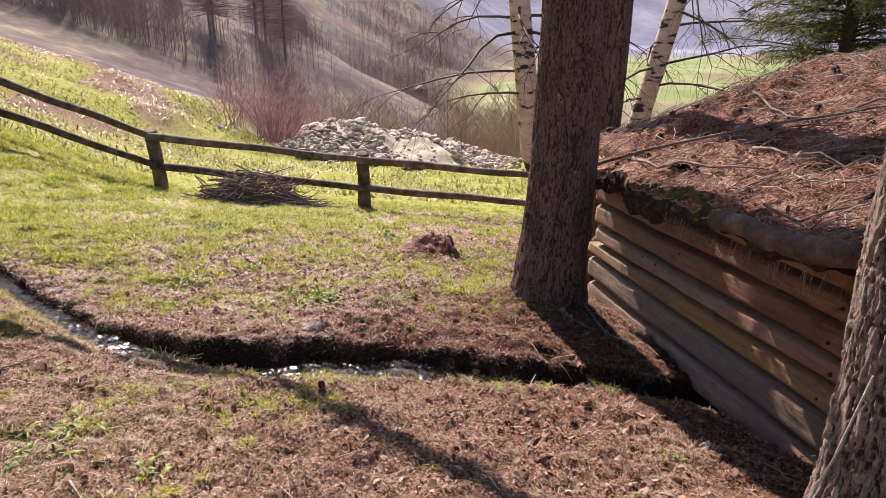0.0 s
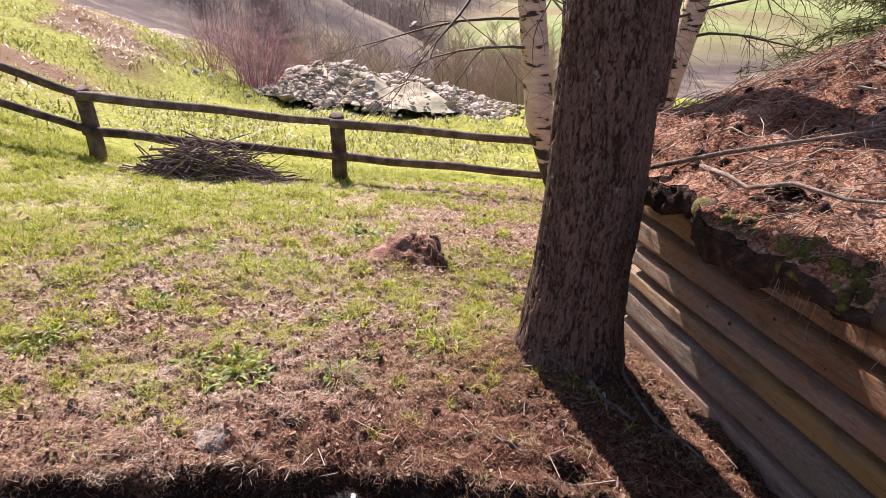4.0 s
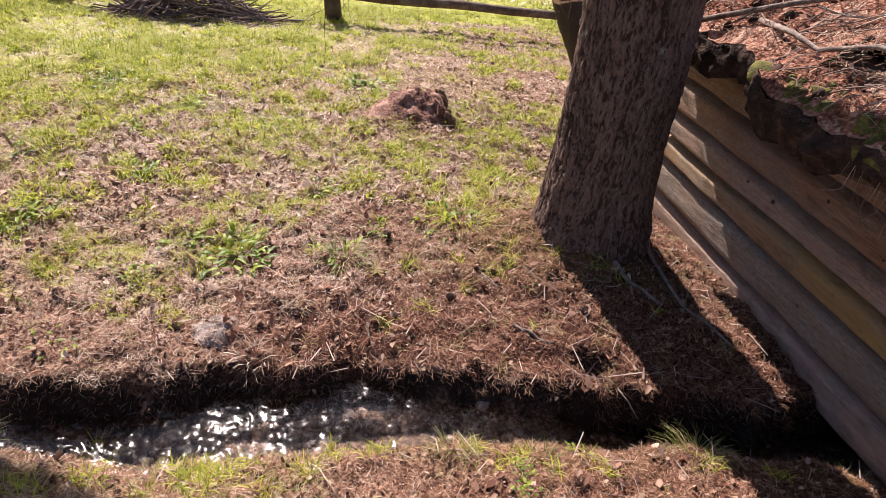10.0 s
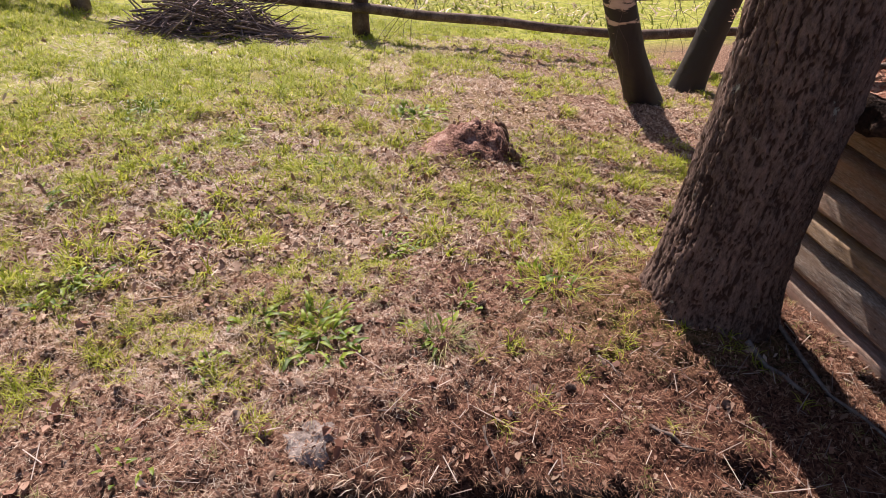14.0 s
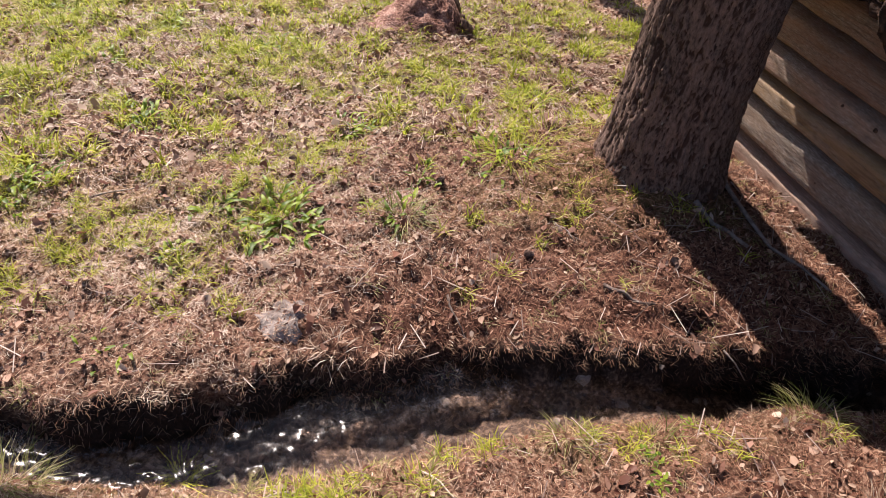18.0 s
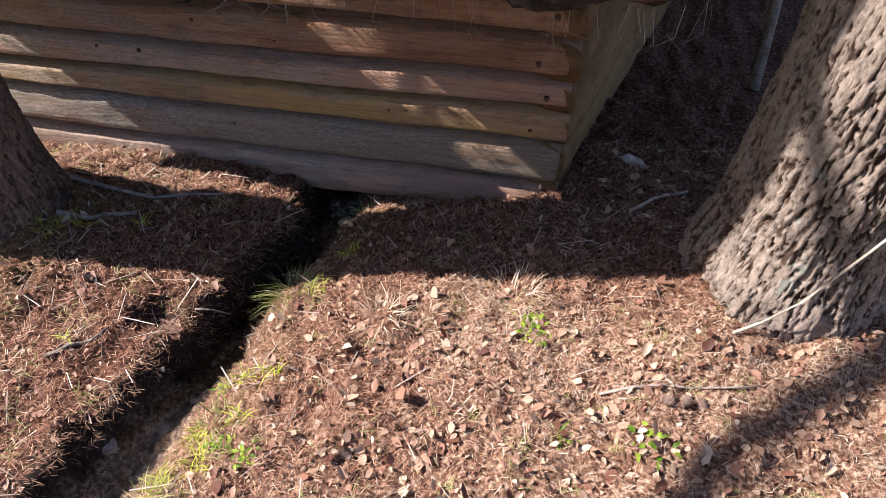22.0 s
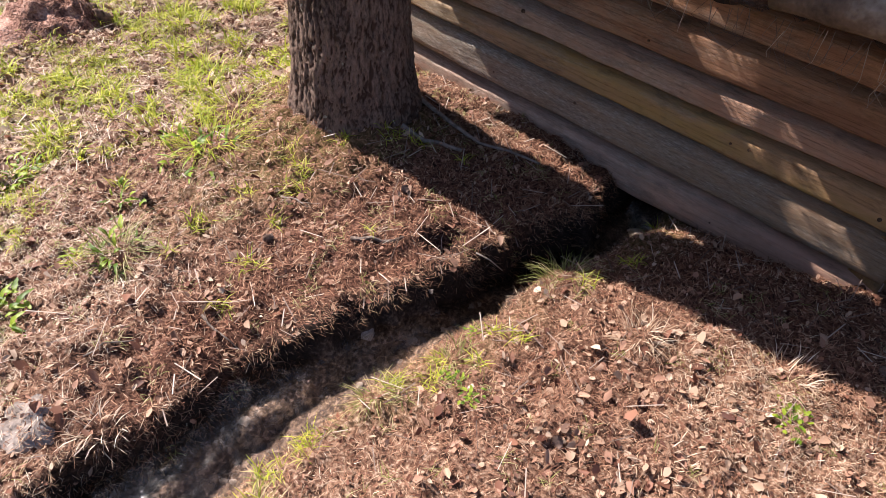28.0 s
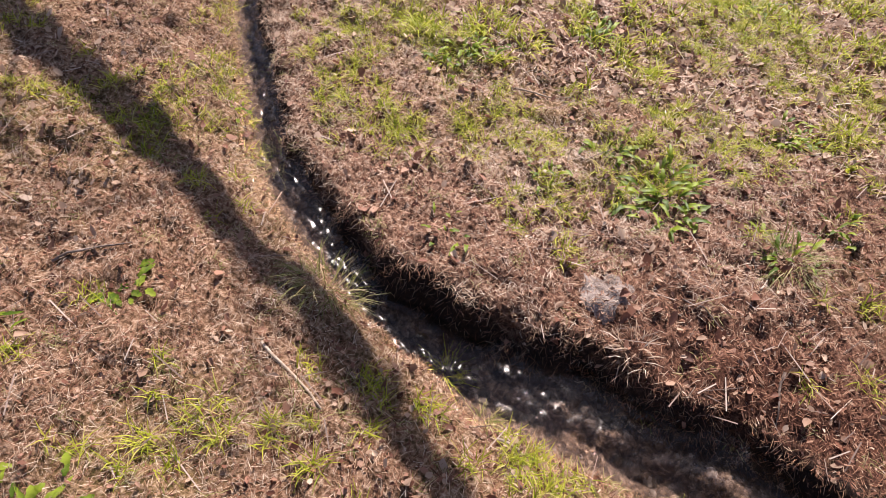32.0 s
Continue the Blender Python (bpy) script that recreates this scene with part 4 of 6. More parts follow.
# a long leaning trunk upslope, seen only by its shadow across the grass
SHADE = [(-4.2, -9.6, 0.0), (-2.9, -7.0, 1.6), (-2.1, -5.23, 3.0), (-1.67, -4.02, 3.8), (-1.38, -3.36, 4.3), (-1.08, -2.85, 4.8), (-0.38, -2.27, 5.3), (0.15, -1.85, 5.7), (0.44, -1.36, 6.2), (0.93, -0.97, 6.7), (1.9, -0.2, 7.6)]
lean_pts = []
for x, y, h in SHADE:
    x += 0.07
    lean_pts.append((x - h / TAN_EL * math.cos(_a), y - h / TAN_EL * math.sin(_a), gz(x, y) + h))
leaning = tagged(empty("larch_tree", lean_pts[0]), "long leaning larch trunk above the slope", "tree", group="trees round the cabin")
part("trunk", tube(lean_pts, [0.16, 0.12, 0.1, 0.085, 0.075, 0.068, 0.065, 0.065, 0.06, 0.06, 0.04], 14, 0.15, True, 3), M_BARK, leaning)
random.seed(8)
out = []
for k in range(2, 10):
    for _ in range(3):
        out = []
        limb(lean_pts[k], (random.uniform(-1, 1), random.uniform(-1, 1), random.uniform(-0.2, 0.8)), random.uniform(0.4, 1.1), 0.014, 1, out)
        part("limb", merged(out), M_TWIG, leaning, "bare short limb")

# an evergreen behind the roof
pine = tagged(empty("juniper_tree", (-5.4, 4.6, -0.9)), "dark green evergreen with drooping sprays behind the roof", "tree")
part("trunk", tube([(-5.4, 4.6, gz(-5.4, 4.6) - 0.2), (-5.4, 4.6, 2.5), (-5.35, 4.6, 6.0)], [0.12, 0.09, 0.02], 10, 0.1, True, 1), M_BARK, pine)
random.seed(12)
needles_v, needles_f = [], []
for _ in range(230):
    h = random.uniform(0.6, 5.6)
    a = random.uniform(0, 6.283)
    ln = random.uniform(0.9, 2.1) * (1 - 0.55 * (h - 0.6) / 5.0)
    p, d = Vector((-5.4, 4.6, h)), Vector((math.cos(a), math.sin(a), 0.25))
    pts = [p.copy()]
    for i in range(7):
        d = (d + Vector((random.uniform(-0.15, 0.15), random.uniform(-0.15, 0.15), random.uniform(-0.16, 0.03)))).normalized()
        p = p + d * ln / 7
        pts.append(p.copy())
        for _k in range(30):
            q = p + Vector((random.gauss(0, 0.06), random.gauss(0, 0.06), random.gauss(0, 0.05)))
            e = (d + Vector((random.uniform(-0.9, 0.9), random.uniform(-0.9, 0.9), random.uniform(-0.9, 0.4)))).normalized() * random.uniform(0.07, 0.17)
            s = e.cross(Vector((random.uniform(-1, 1), random.uniform(-1, 1), 1))).normalized() * 0.008
            o = len(needles_v)
            needles_v += [tuple(q - s), tuple(q + s), tuple(q + e + s * 0.3), tuple(q + e - s * 0.3)]
            needles_f.append((o, o + 1, o + 2, o + 3))
    part("branch", tube(pts, [0.016 - 0.0018 * i for i in range(8)], 4, 0, False), M_DARKTWIG, pine)
part("foliage", (needles_v, [], needles_f), M_EVERGREEN, pine, "dark green needle sprays", False)

# ---- fence ----
fence = tagged(empty("fence", (-9.4, -1.4, -0.8)), "weathered two-rail wooden fence with wire mesh", "fence")
POSTS = [(-9.3, -9.6, 0.1), (-9.75, -7.3, 0.1), (-9.85, -4.88, 0.1), (-9.38, -1.42, 0.0), (-8.55, 1.95, 0.0), (-8.3, 5.4, 0.0)]
feet = []
for i, (x, y, ln) in enumerate(POSTS):
    z = gz(x, y)
    part("post", tube([(x, y, z - 0.25), (x, y + 0.005, z + 0.2), (x - 0.01, y + 0.01 - 0.3 * ln, z + 0.6), (x - 0.01, y - 0.6 * ln, z + 1.0), (x, y - 0.6 * ln, z + 1.03)], [0.125, 0.115, 0.11, 0.112, 0.085], 18, 0.09, True, i, 6), M_FENCE, fence)
    feet.append(Vector((x, y, z)))
for i, (a, b) in enumerate(zip(feet, feet[1:])):
    for h in (0.92, 0.42):
        pts = [a.lerp(b, -0.03 + 1.06 * k / 13) + Vector((0.1 + 0.012 * math.sin(k * 1.3 + i), 0, h + 0.009 * math.sin(k * 0.9 + i * 2 + h * 5))) for k in range(14)]
        part("rail", tube(pts, [0.068 - 0.001 * k for k in range(14)], 10, 0.14, True, i + h * 3, 5), M_FENCE, fence)
part("brace", tube([(-9.6, -7.35, feet[1].z + 0.75), (-9.2, -7.15, feet[1].z + 0.3), (-8.85, -6.98, gz(-8.85, -6.98) - 0.1)], [0.07, 0.075, 0.08], 10, 0.1, True, 7), M_FENCE, fence, "slanting brace of the post")
wires = []
for a, b in zip(feet, feet[1:]):
    for h in (0.1, 0.25, 0.4, 0.55, 0.7, 0.85):
        pts = [a.lerp(b, k / 5) + Vector((-0.1, 0, h)) for k in range(6)]
        wires.append(tube(pts, [0.0016] * 6, 3, 0, False))
    for k in range(1, 20):
        p = a.lerp(b, k / 20) + Vector((-0.1, 0, 0))
        wires.append(tube([p + Vector((0, 0, 0.08)), p + Vector((0, 0, 0.88))], [0.0014] * 2, 3, 0, False))
part("wire_mesh", merged(wires), M_WIRE, fence, "thin rusty wire mesh")


# ---- loose things ----
def stick(name, pts, r0, r1, mat, label, cat="branch", group="", seed=0, parent=None):
    n = len(pts)
    ob = part(name, tube(pts, [r0 + (r1 - r0) * i / (n - 1) for i in range(n)], 7, 0.15, True, seed, 20), mat, parent)
    return tagged(ob, label, cat, group) if label else ob


def lying(x, y, a, ln, lift=0.008, n=6, bend=0.1, seed=0):
    """Points of a stick that lies on the ground."""
    random.seed(seed)
    out = []
    for i in range(n):
        s = ln * (i / (n - 1) - 0.5)
        a2 = a + bend * math.sin(3 * i / n + seed)
        px, py = x + s * math.cos(a2), y + s * math.sin(a2)
        out.append((px, py, gz(px, py) + lift + random.uniform(0, 0.006)))
    return out


# brush pile by the fence
pile = tagged(empty("brush_pile", (-9.1, -3.3, gz(-9.1, -3.3))), "heap of cut dry branches beside the fence", "brush pile")
random.seed(21)
sticks = []
for k in range(420):
    u = random.uniform(-1, 1)
    y = -3.25 + 0.9 * u
    top = 0.66 * (1 - abs(u) ** 2.2) * (0.85 + 0.2 * u)
    x = -8.95 + random.gauss(0, 0.26)
    z = gz(x, y) + random.uniform(0.02, 1) * top * math.exp(-((x + 8.95) / 0.45) ** 2)
    a = math.pi / 2 + random.gauss(0, 0.8)
    ln = random.uniform(0.3, 0.95)
    tilt = random.gauss(0, 0.28) - 0.12 * u * (1 if math.sin(a) > 0 else -1)
    pts = []
    for i in range(5):
        s = ln * (i / 4 - 0.5)
        px, py = x + s * math.cos(a) + random.gauss(0, 0.015), y + s * math.sin(a)
        pts.append((px, py, max(gz(px, py) + 0.01, z + s * tilt + random.gauss(0, 0.012))))
    sticks.append((pts, random.uniform(0.006, 0.016)))
for k, (pts, r) in enumerate(sticks):
    if k < 120:
        part("branch", tube(pts, [r * (1 - 0.15 * i) for i in range(5)], 6, 0, True, k), M_PILE, pile)
brush_rest = part("small_branches", merged([tube(p, [r * (1 - 0.15 * i) for i in range(5)], 5, 0, False) for p, r in sticks[120:]]), M_PILE, pile)
tagged(brush_rest, kind="stuff")
part("long_branch", tube([(-8.9, -3.1, gz(-8.9, -3.1) + 0.12), (-8.85, -2.4, gz(-8.85, -2.4) + 0.05), (-8.9, -1.75, gz(-8.9, -1.75) + 0.03)], [0.03, 0.027, 0.022], 8, 0.1, True, 3), M_PILE, pile)

# rotten stump
st = empty("tree_stump", (-4.62, -0.98, gz(-4.62, -0.98)))
tagged(st, "low rotten stump crumbled to red-brown mould", "stump")
mould_v, mould_f = [], []
for j in range(32):
    for k in range(64):
        a, r = 2 * math.pi * k / 64, j / 31
        c, q = math.cos(a), math.sin(a)
        out = 1 + 0.22 * noise.noise(Vector((c * 1.5, q * 1.5, 3))) + 0.05 * noise.noise(Vector((c * 6, q * 6, 8)))
        x, y = -4.72 + 0.36 * r * c * out, -1.12 + r * out * q * (0.2 if q > 0 else 0.52)
        h = 0.19 * (1 - r ** (7 if q > 0.7 else 1.6))
        p = Vector((x, y, gz(x, y) - 0.03 + h))
        p.z += (0.03 * noise.noise(p * 11) + 0.022 * noise.noise(p * 31) + 0.015 * noise.noise(p * 60)) * (1 - r ** 4)
        mould_v.append(tuple(p))
mould_f = [(j * 64 + k, (j + 1) * 64 + k, (j + 1) * 64 + (k + 1) % 64, j * 64 + (k + 1) % 64) for j in range(31) for k in range(64)]
part("mould", (mould_v, [], mould_f), M_MOULD, st)
for k in range(7):
    x, y = -4.9 + 0.07 * k, -0.925 + 0.015 * math.sin(k * 1.9)
    top = 0.12 + 0.05 * math.sin(k * 1.3) - 0.015 * k
    part("splinter", tube([(x, y, gz(x, y) - 0.05), (x + 0.01, y + 0.005, gz(x, y) + top * 0.5), (x - 0.005, y - 0.02, gz(x, y) + top), (x - 0.01, y - 0.035, gz(x, y) + top + 0.035)], [0.045, 0.04, 0.03, 0.006], 8, 0.35, True, k), M_KNOT, st, "dark upright rotten splinter")


# rubble heap beyond the fence
heap = tagged(empty("rubble_heap", (-35, 4, gz(-35, 4))), "long heap of pale broken stones in the meadow", "rubble")
random.seed(31)


def stone_mesh(seed):
    bm = bmesh.new()
    bmesh.ops.create_icosphere(bm, subdivisions=1, radius=0.5)
    for v in bm.verts:
        p = v.co.copy()
        v.co *= 1 + 0.9 * noise.noise(p * 2.3 + Vector((seed * 4.1, 0, 0)))
        v.co.z *= 0.62
    me = bpy.data.meshes.new("stone")
    bm.to_mesh(me)
    bm.free()
    me.materials.append(M_STONE)
    return me


STONES = [stone_mesh(s) for s in range(6)]
WET = [m.copy() for m in STONES]
for m in WET:
    m.materials[0] = M_WET


def heap_z(x, y):
    """A bank of stones: level towards the shrubs, dying away down the slope."""
    v = (x + 34.3) / 5.6
    end = float(smoothstep(-3.6, -1.2, y) * (1 - smoothstep(3.0, 9.6, y)))
    return 1.9 * end * max(0, 1 - v * v) ** 0.8 * (0.9 + 0.25 * noise.noise(Vector((x * 0.5, y * 0.5, 6))))


def put_stone(x, y, z, s, parent):
    ob = new("stone", random.choice(STONES))
    ob.parent = parent
    if parent is not None:
        ob.matrix_parent_inverse = parent.matrix_basis.inverted()
    ob.matrix_basis = Matrix.LocRotScale((x, y, z), Euler((random.uniform(-0.5, 0.5), random.uniform(-0.5, 0.5), random.uniform(0, 6.3))), (s * random.uniform(0.8, 1.5), s * random.uniform(0.8, 1.4), s * random.uniform(0.45, 0.9)))
    return ob


hv, hf = [], []
for j in range(40):
    for i in range(60):
        x, y = -38.6 + 9.2 * j / 39, -4.8 + 14.8 * i / 59
        hv.append((x, y, gz(x, y) - 0.08 + heap_z(x, y) * 0.95 + 0.15 * noise.noise(Vector((x * 1.5, y * 1.5, 0)))))
hf = [(j * 60 + i, j * 60 + i + 1, (j + 1) * 60 + i + 1, (j + 1) * 60 + i) for j in range(39) for i in range(59)]
part("core", (hv, [], hf), M_HEAP, heap, "grassy gravel core of the heap")
n = 0
while n < 290:
    x, y = random.uniform(-37, -29.0), random.uniform(-2.2, 9.6)
    h = heap_z(x, y)
    if h < 0.15 or random.random() > 0.35 + h * 0.6 or (abs(y - 3.4 - 0.3 * (x + 32)) < 1.6 and x > -32.9 and random.random() < 0.9):
        continue
    put_stone(x, y, gz(x, y) + h * 0.95 + 0.02, random.choice((0.2, 0.28, 0.36, 0.45, 0.65)) * random.uniform(0.8, 1.2), heap)
    n += 1
small_v, small_f = [], []
base = [tuple(v.co) for v in STONES[1].vertices]
faces = [tuple(p.vertices) for p in STONES[1].polygons]
for _ in range(2600):
    x, y = random.uniform(-37, -27.5), random.uniform(-3.5, 10.8)
    h = heap_z(x, y)
    if (h < 0.02 and random.random() > 0.05) or (abs(y - 3.4 - 0.3 * (x + 32)) < 1.6 and x > -32.9 and random.random() < 0.85):
        continue
    s, a = random.uniform(0.08, 0.26), random.uniform(0, 6.28)
    o = len(small_v)
    small_v += [(x + s * (p[0] * math.cos(a) - p[1] * math.sin(a)), y + s * (p[0] * math.sin(a) + p[1] * math.cos(a)), gz(x, y) + h * 0.95 + s * p[2] + 0.03) for p in base]
    small_f += [tuple(q + o for q in f) for f in faces]
tagged(part("small_stones", (small_v, [], small_f), M_STONE, heap), kind="stuff")


# ---- shrubs ----
def shrub(name, x, y, hgt, wid, stems, mat, label, seed, twig=2, lift=0.0):
    random.seed(seed)
    z = gz(x, y) + lift
    ob = tagged(empty(name, (x, y, z)), label, "shrub")
    for _ in range(stems):
        out = []
        a, r = random.uniform(0, 6.283), random.uniform(0, 0.35) * wid
        limb((x + r * math.cos(a), y + r * math.sin(a), z - 0.05), (math.cos(a) * 0.45 * wid / hgt, math.sin(a) * 0.45 * wid / hgt, 1), hgt * random.uniform(0.7, 1.1), 0.022 * hgt / 3, twig, out, -0.05)
        part("stem", merged(out), mat, ob)
    return ob


shrub("shrub", -32.0, -3.4, 3.4, 2.6, 46, M_REDTWIG, "bare reddish shrub beside the rubble heap", 51)
shrub("shrub", -33.5, -5.2, 2.6, 1.8, 26, M_REDTWIG, "bare reddish shrub on the bank", 52)
shrub("shrub", -36.5, -1.4, 3.2, 2.2, 34, M_REDTWIG, "bare pinkish shrub behind the stones", 53)
random.seed(55)
for k, (x, y, s) in enumerate(((-31, -6.2, 0.5), (-30.2, -5.7, 0.4), (-30.5, -5.1, 0.35))):
    tagged(put_stone(x, y, gz(x, y) + 0.15 * s, s, None), "large grey boulder in the meadow bank", "boulder", "boulders on the bank").name = "boulder"


# ---- far woods ----
def far_tree(x, y, hgt, v, f, sprays, spread, up, thin=1.0):
    z = gz(x, y) - 0.3
    w = 0.012 * hgt * thin
    o = len(v)
    v += [(x, y - w, z), (x, y + w, z), (x, y + w * 0.2, z + hgt), (x, y - w * 0.2, z + hgt)]
    f.append((o, o + 1, o + 2, o + 3))
    for _ in range(sprays):
        t = random.uniform(0.18, 0.97)
        a = random.uniform(0, 6.283)
        ln = hgt * spread * (1.1 - t) * random.uniform(0.5, 1.2) + 0.3
        ex, ey, ez = ln * math.cos(a), ln * math.sin(a), ln * random.uniform(up - 0.3, up + 0.3)
        b = 0.006 * hgt * thin
        zz = z + t * hgt
        o = len(v)
        v += [(x, y, zz - b), (x, y, zz + b), (x + ex, y + ey, zz + ez + b * 0.3), (x + ex, y + ey, zz + ez - b * 0.3)]
        f.append((o, o + 1, o + 2, o + 3))


random.seed(61)
v, f = [], []
n = 0
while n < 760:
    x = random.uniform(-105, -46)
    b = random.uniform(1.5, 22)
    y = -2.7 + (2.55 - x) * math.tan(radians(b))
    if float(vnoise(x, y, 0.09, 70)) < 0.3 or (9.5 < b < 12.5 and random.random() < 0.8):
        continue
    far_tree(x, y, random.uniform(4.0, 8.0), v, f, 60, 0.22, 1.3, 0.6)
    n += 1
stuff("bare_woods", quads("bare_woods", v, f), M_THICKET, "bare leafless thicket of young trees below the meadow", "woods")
v, f = [], []
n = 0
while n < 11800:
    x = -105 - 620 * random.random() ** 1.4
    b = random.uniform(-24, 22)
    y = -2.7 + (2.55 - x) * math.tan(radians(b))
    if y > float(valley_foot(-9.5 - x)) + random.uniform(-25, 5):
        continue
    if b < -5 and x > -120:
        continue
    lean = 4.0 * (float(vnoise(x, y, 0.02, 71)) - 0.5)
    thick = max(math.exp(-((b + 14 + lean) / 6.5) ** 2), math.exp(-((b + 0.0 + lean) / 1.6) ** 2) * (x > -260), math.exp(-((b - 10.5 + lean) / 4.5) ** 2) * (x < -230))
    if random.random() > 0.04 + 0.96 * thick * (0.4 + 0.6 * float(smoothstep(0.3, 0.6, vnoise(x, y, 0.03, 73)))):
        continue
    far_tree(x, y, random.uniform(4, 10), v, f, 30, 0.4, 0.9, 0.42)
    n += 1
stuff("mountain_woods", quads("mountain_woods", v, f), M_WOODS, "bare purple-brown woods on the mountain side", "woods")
v, f = [], []
for _ in range(420):
    x, y = random.uniform(-1100, -260), random.uniform(95, 900)
    if y < float(valley_foot(-9.5 - x)):
        continue
    if float(vnoise(x, y, 0.015, 72)) < 0.52:
        continue
    far_tree(x, y, random.uniform(6, 12), v, f, 20, 0.35, 0.6)
stuff("valley_trees", quads("valley_trees", v, f), M_WOODS, "bare trees and hedges between the valley fields", "woods")
random.seed(63)
for x, y, h in ((-146.7, -15.5, 27), (-150, -16.5, 22), (-165, -5.9, 28), (-165, -1.8, 25), (-170, -8, 24), (-176, -26, 20)):
    ob = tagged(empty("larch_tree", (x, y, gz(x, y))), "tall dark larch on the far slope", "tree", group="far larches")
    part("trunk", tube([(x, y, gz(x, y) - 0.5), (x, y, gz(x, y) + h * 0.6), (x, y, gz(x, y) + h)], [0.3, 0.2, 0.04], 6, 0, False), M_BARK, ob)
    v, f = [], []
    for _ in range(700):
        far_tree_h = random.uniform(0.15, 0.97)
        a, ln = random.uniform(0, 6.283), (h * 0.17 * (1.1 - far_tree_h) + 0.5) * random.uniform(0.3, 1.15)
        zz = gz(x, y) + h * far_tree_h
        o = len(v)
        e = (ln * math.cos(a), ln * math.sin(a), random.uniform(-0.35, 0.25) * ln)
        v += [(x, y, zz - 0.04), (x, y, zz + 0.04), (x + e[0], y + e[1], zz + e[2] + 0.02), (x + e[0], y + e[1], zz + e[2] - 0.06)]
        f.append((o, o + 1, o + 2, o + 3))
    part("crown", (v, [], f), M_WOODS, ob, "", False)
hut = tagged(empty("barn", (-330, 62, gz(-330, 62))), "small dark barn on the far hillside", "barn")
hz = gz(-330, 62)
part("wall", ([(-333, 59, hz - 1), (-327, 59, hz - 1), (-327, 65, hz - 1), (-333, 65, hz - 1), (-333, 59, hz + 2.4), (-327, 59, hz + 2.4), (-327, 65, hz + 2.4), (-333, 65, hz + 2.4)], [], [(0, 1, 5, 4), (1, 2, 6, 5), (2, 3, 7, 6), (3, 0, 4, 7)]), M_FENCE, hut, "", False)
part("roof", ([(-334, 58, hz + 2.2), (-326, 58, hz + 2.2), (-326, 62, hz + 4.6), (-334, 62, hz + 4.6), (-326, 66, hz + 2.2), (-334, 66, hz + 2.2)], [], [(0, 1, 2, 3), (3, 2, 4, 5)]), M_STONE, hut, "pale roof", False)


# ---- ground cover ----
def scatter(n, x0, x1, y0, y1, density):
    """Places drawn by a density between 0 and 1."""
    xs, ys = [], []
    got = 0
    while got < n:
        x, y = rng.uniform(x0, x1, n), rng.uniform(y0, y1, n)
        k = rng.random(n) < density(x, y)
        xs.append(x[k])
        ys.append(y[k])
        got += k.sum()
    return np.concatenate(xs)[:n], np.concatenate(ys)[:n]


def dry(x, y):
    """No litter in the running water, under the cabin or in the trunks."""
    d, _ = beside_brook(x, y)
    ok = d > 0.0
    ok &= ~((y > 0.0) & (x > -3.0) & (x < 0.0 + 0.3 * y))
    for tx, ty, r in ((-2.42, -0.66, 0.27), (0.84, -0.5, 0.34), (-4.72, -1.08, 0.16)):
        ok &= np.hypot(x - tx, y - ty) > r
    return ok


def blades(name, x, y, ln, wd, lean, curl, lift=0.0, az=None):
    n = len(x)
    z = ground_z(x, y) + lift
    a = rng.uniform(0, 2 * np.pi, n) if az is None else az
    ln = ln * rng.uniform(0.5, 1.3, n)
    tilt = np.abs(rng.normal(lean, 0.25, n))
    dx, dy = np.cos(a), np.sin(a)
    sx, sy = -np.sin(a) * wd * rng.uniform(0.6, 1.3, n), np.cos(a) * wd * rng.uniform(0.6, 1.3, n)
    V = np.empty((n, 6, 3))
    for i, (t, w) in enumerate(((0.0, 1.0), (0.55, 0.8), (1.0, 0.12))):
        th = tilt + curl * t
        h, r = ln * t * np.cos(th), ln * t * np.sin(th)
        px, py, pz = x + dx * r, y + dy * r, z + np.maximum(h, 0.002)
        V[:, 2 * i] = np.stack([px - sx * w, py - sy * w, pz], -1)
        V[:, 2 * i + 1] = np.stack([px + sx * w, py + sy * w, pz], -1)
    o = (np.arange(n) * 6)[:, None]
    F = np.concatenate([o + np.array([0, 1, 3, 2]), o + np.array([2, 3, 5, 4])])
    return quads(name, V.reshape(-1, 3), F)


def straws(name, x, y, lo, hi, wd, tilt=0.18, lift=0.006):
    n = len(x)
    a, ln = rng.uniform(0, 2 * np.pi, n), rng.uniform(lo, hi, n) / 2
    dx, dy = np.cos(a) * ln, np.sin(a) * ln
    dz = ln * rng.normal(0, tilt, n)
    w = wd * rng.uniform(0.6, 1.4, n)
    sx, sy = -np.sin(a) * w, np.cos(a) * w
    zc = np.maximum(ground_z(x, y), np.maximum(ground_z(x + dx, y + dy), ground_z(x - dx, y - dy)) - 0.5 * lift) + lift * rng.uniform(0.3, 2.2, n)
    V = np.stack([np.stack([x - dx - sx, y - dy - sy, zc - dz], -1), np.stack([x - dx + sx, y - dy + sy, zc - dz], -1),
                  np.stack([x + dx + sx, y + dy + sy, zc + dz], -1), np.stack([x + dx - sx, y + dy - sy, zc + dz], -1)], 1)
    return quads(name, V.reshape(-1, 3), (np.arange(n) * 4)[:, None] + np.arange(4))


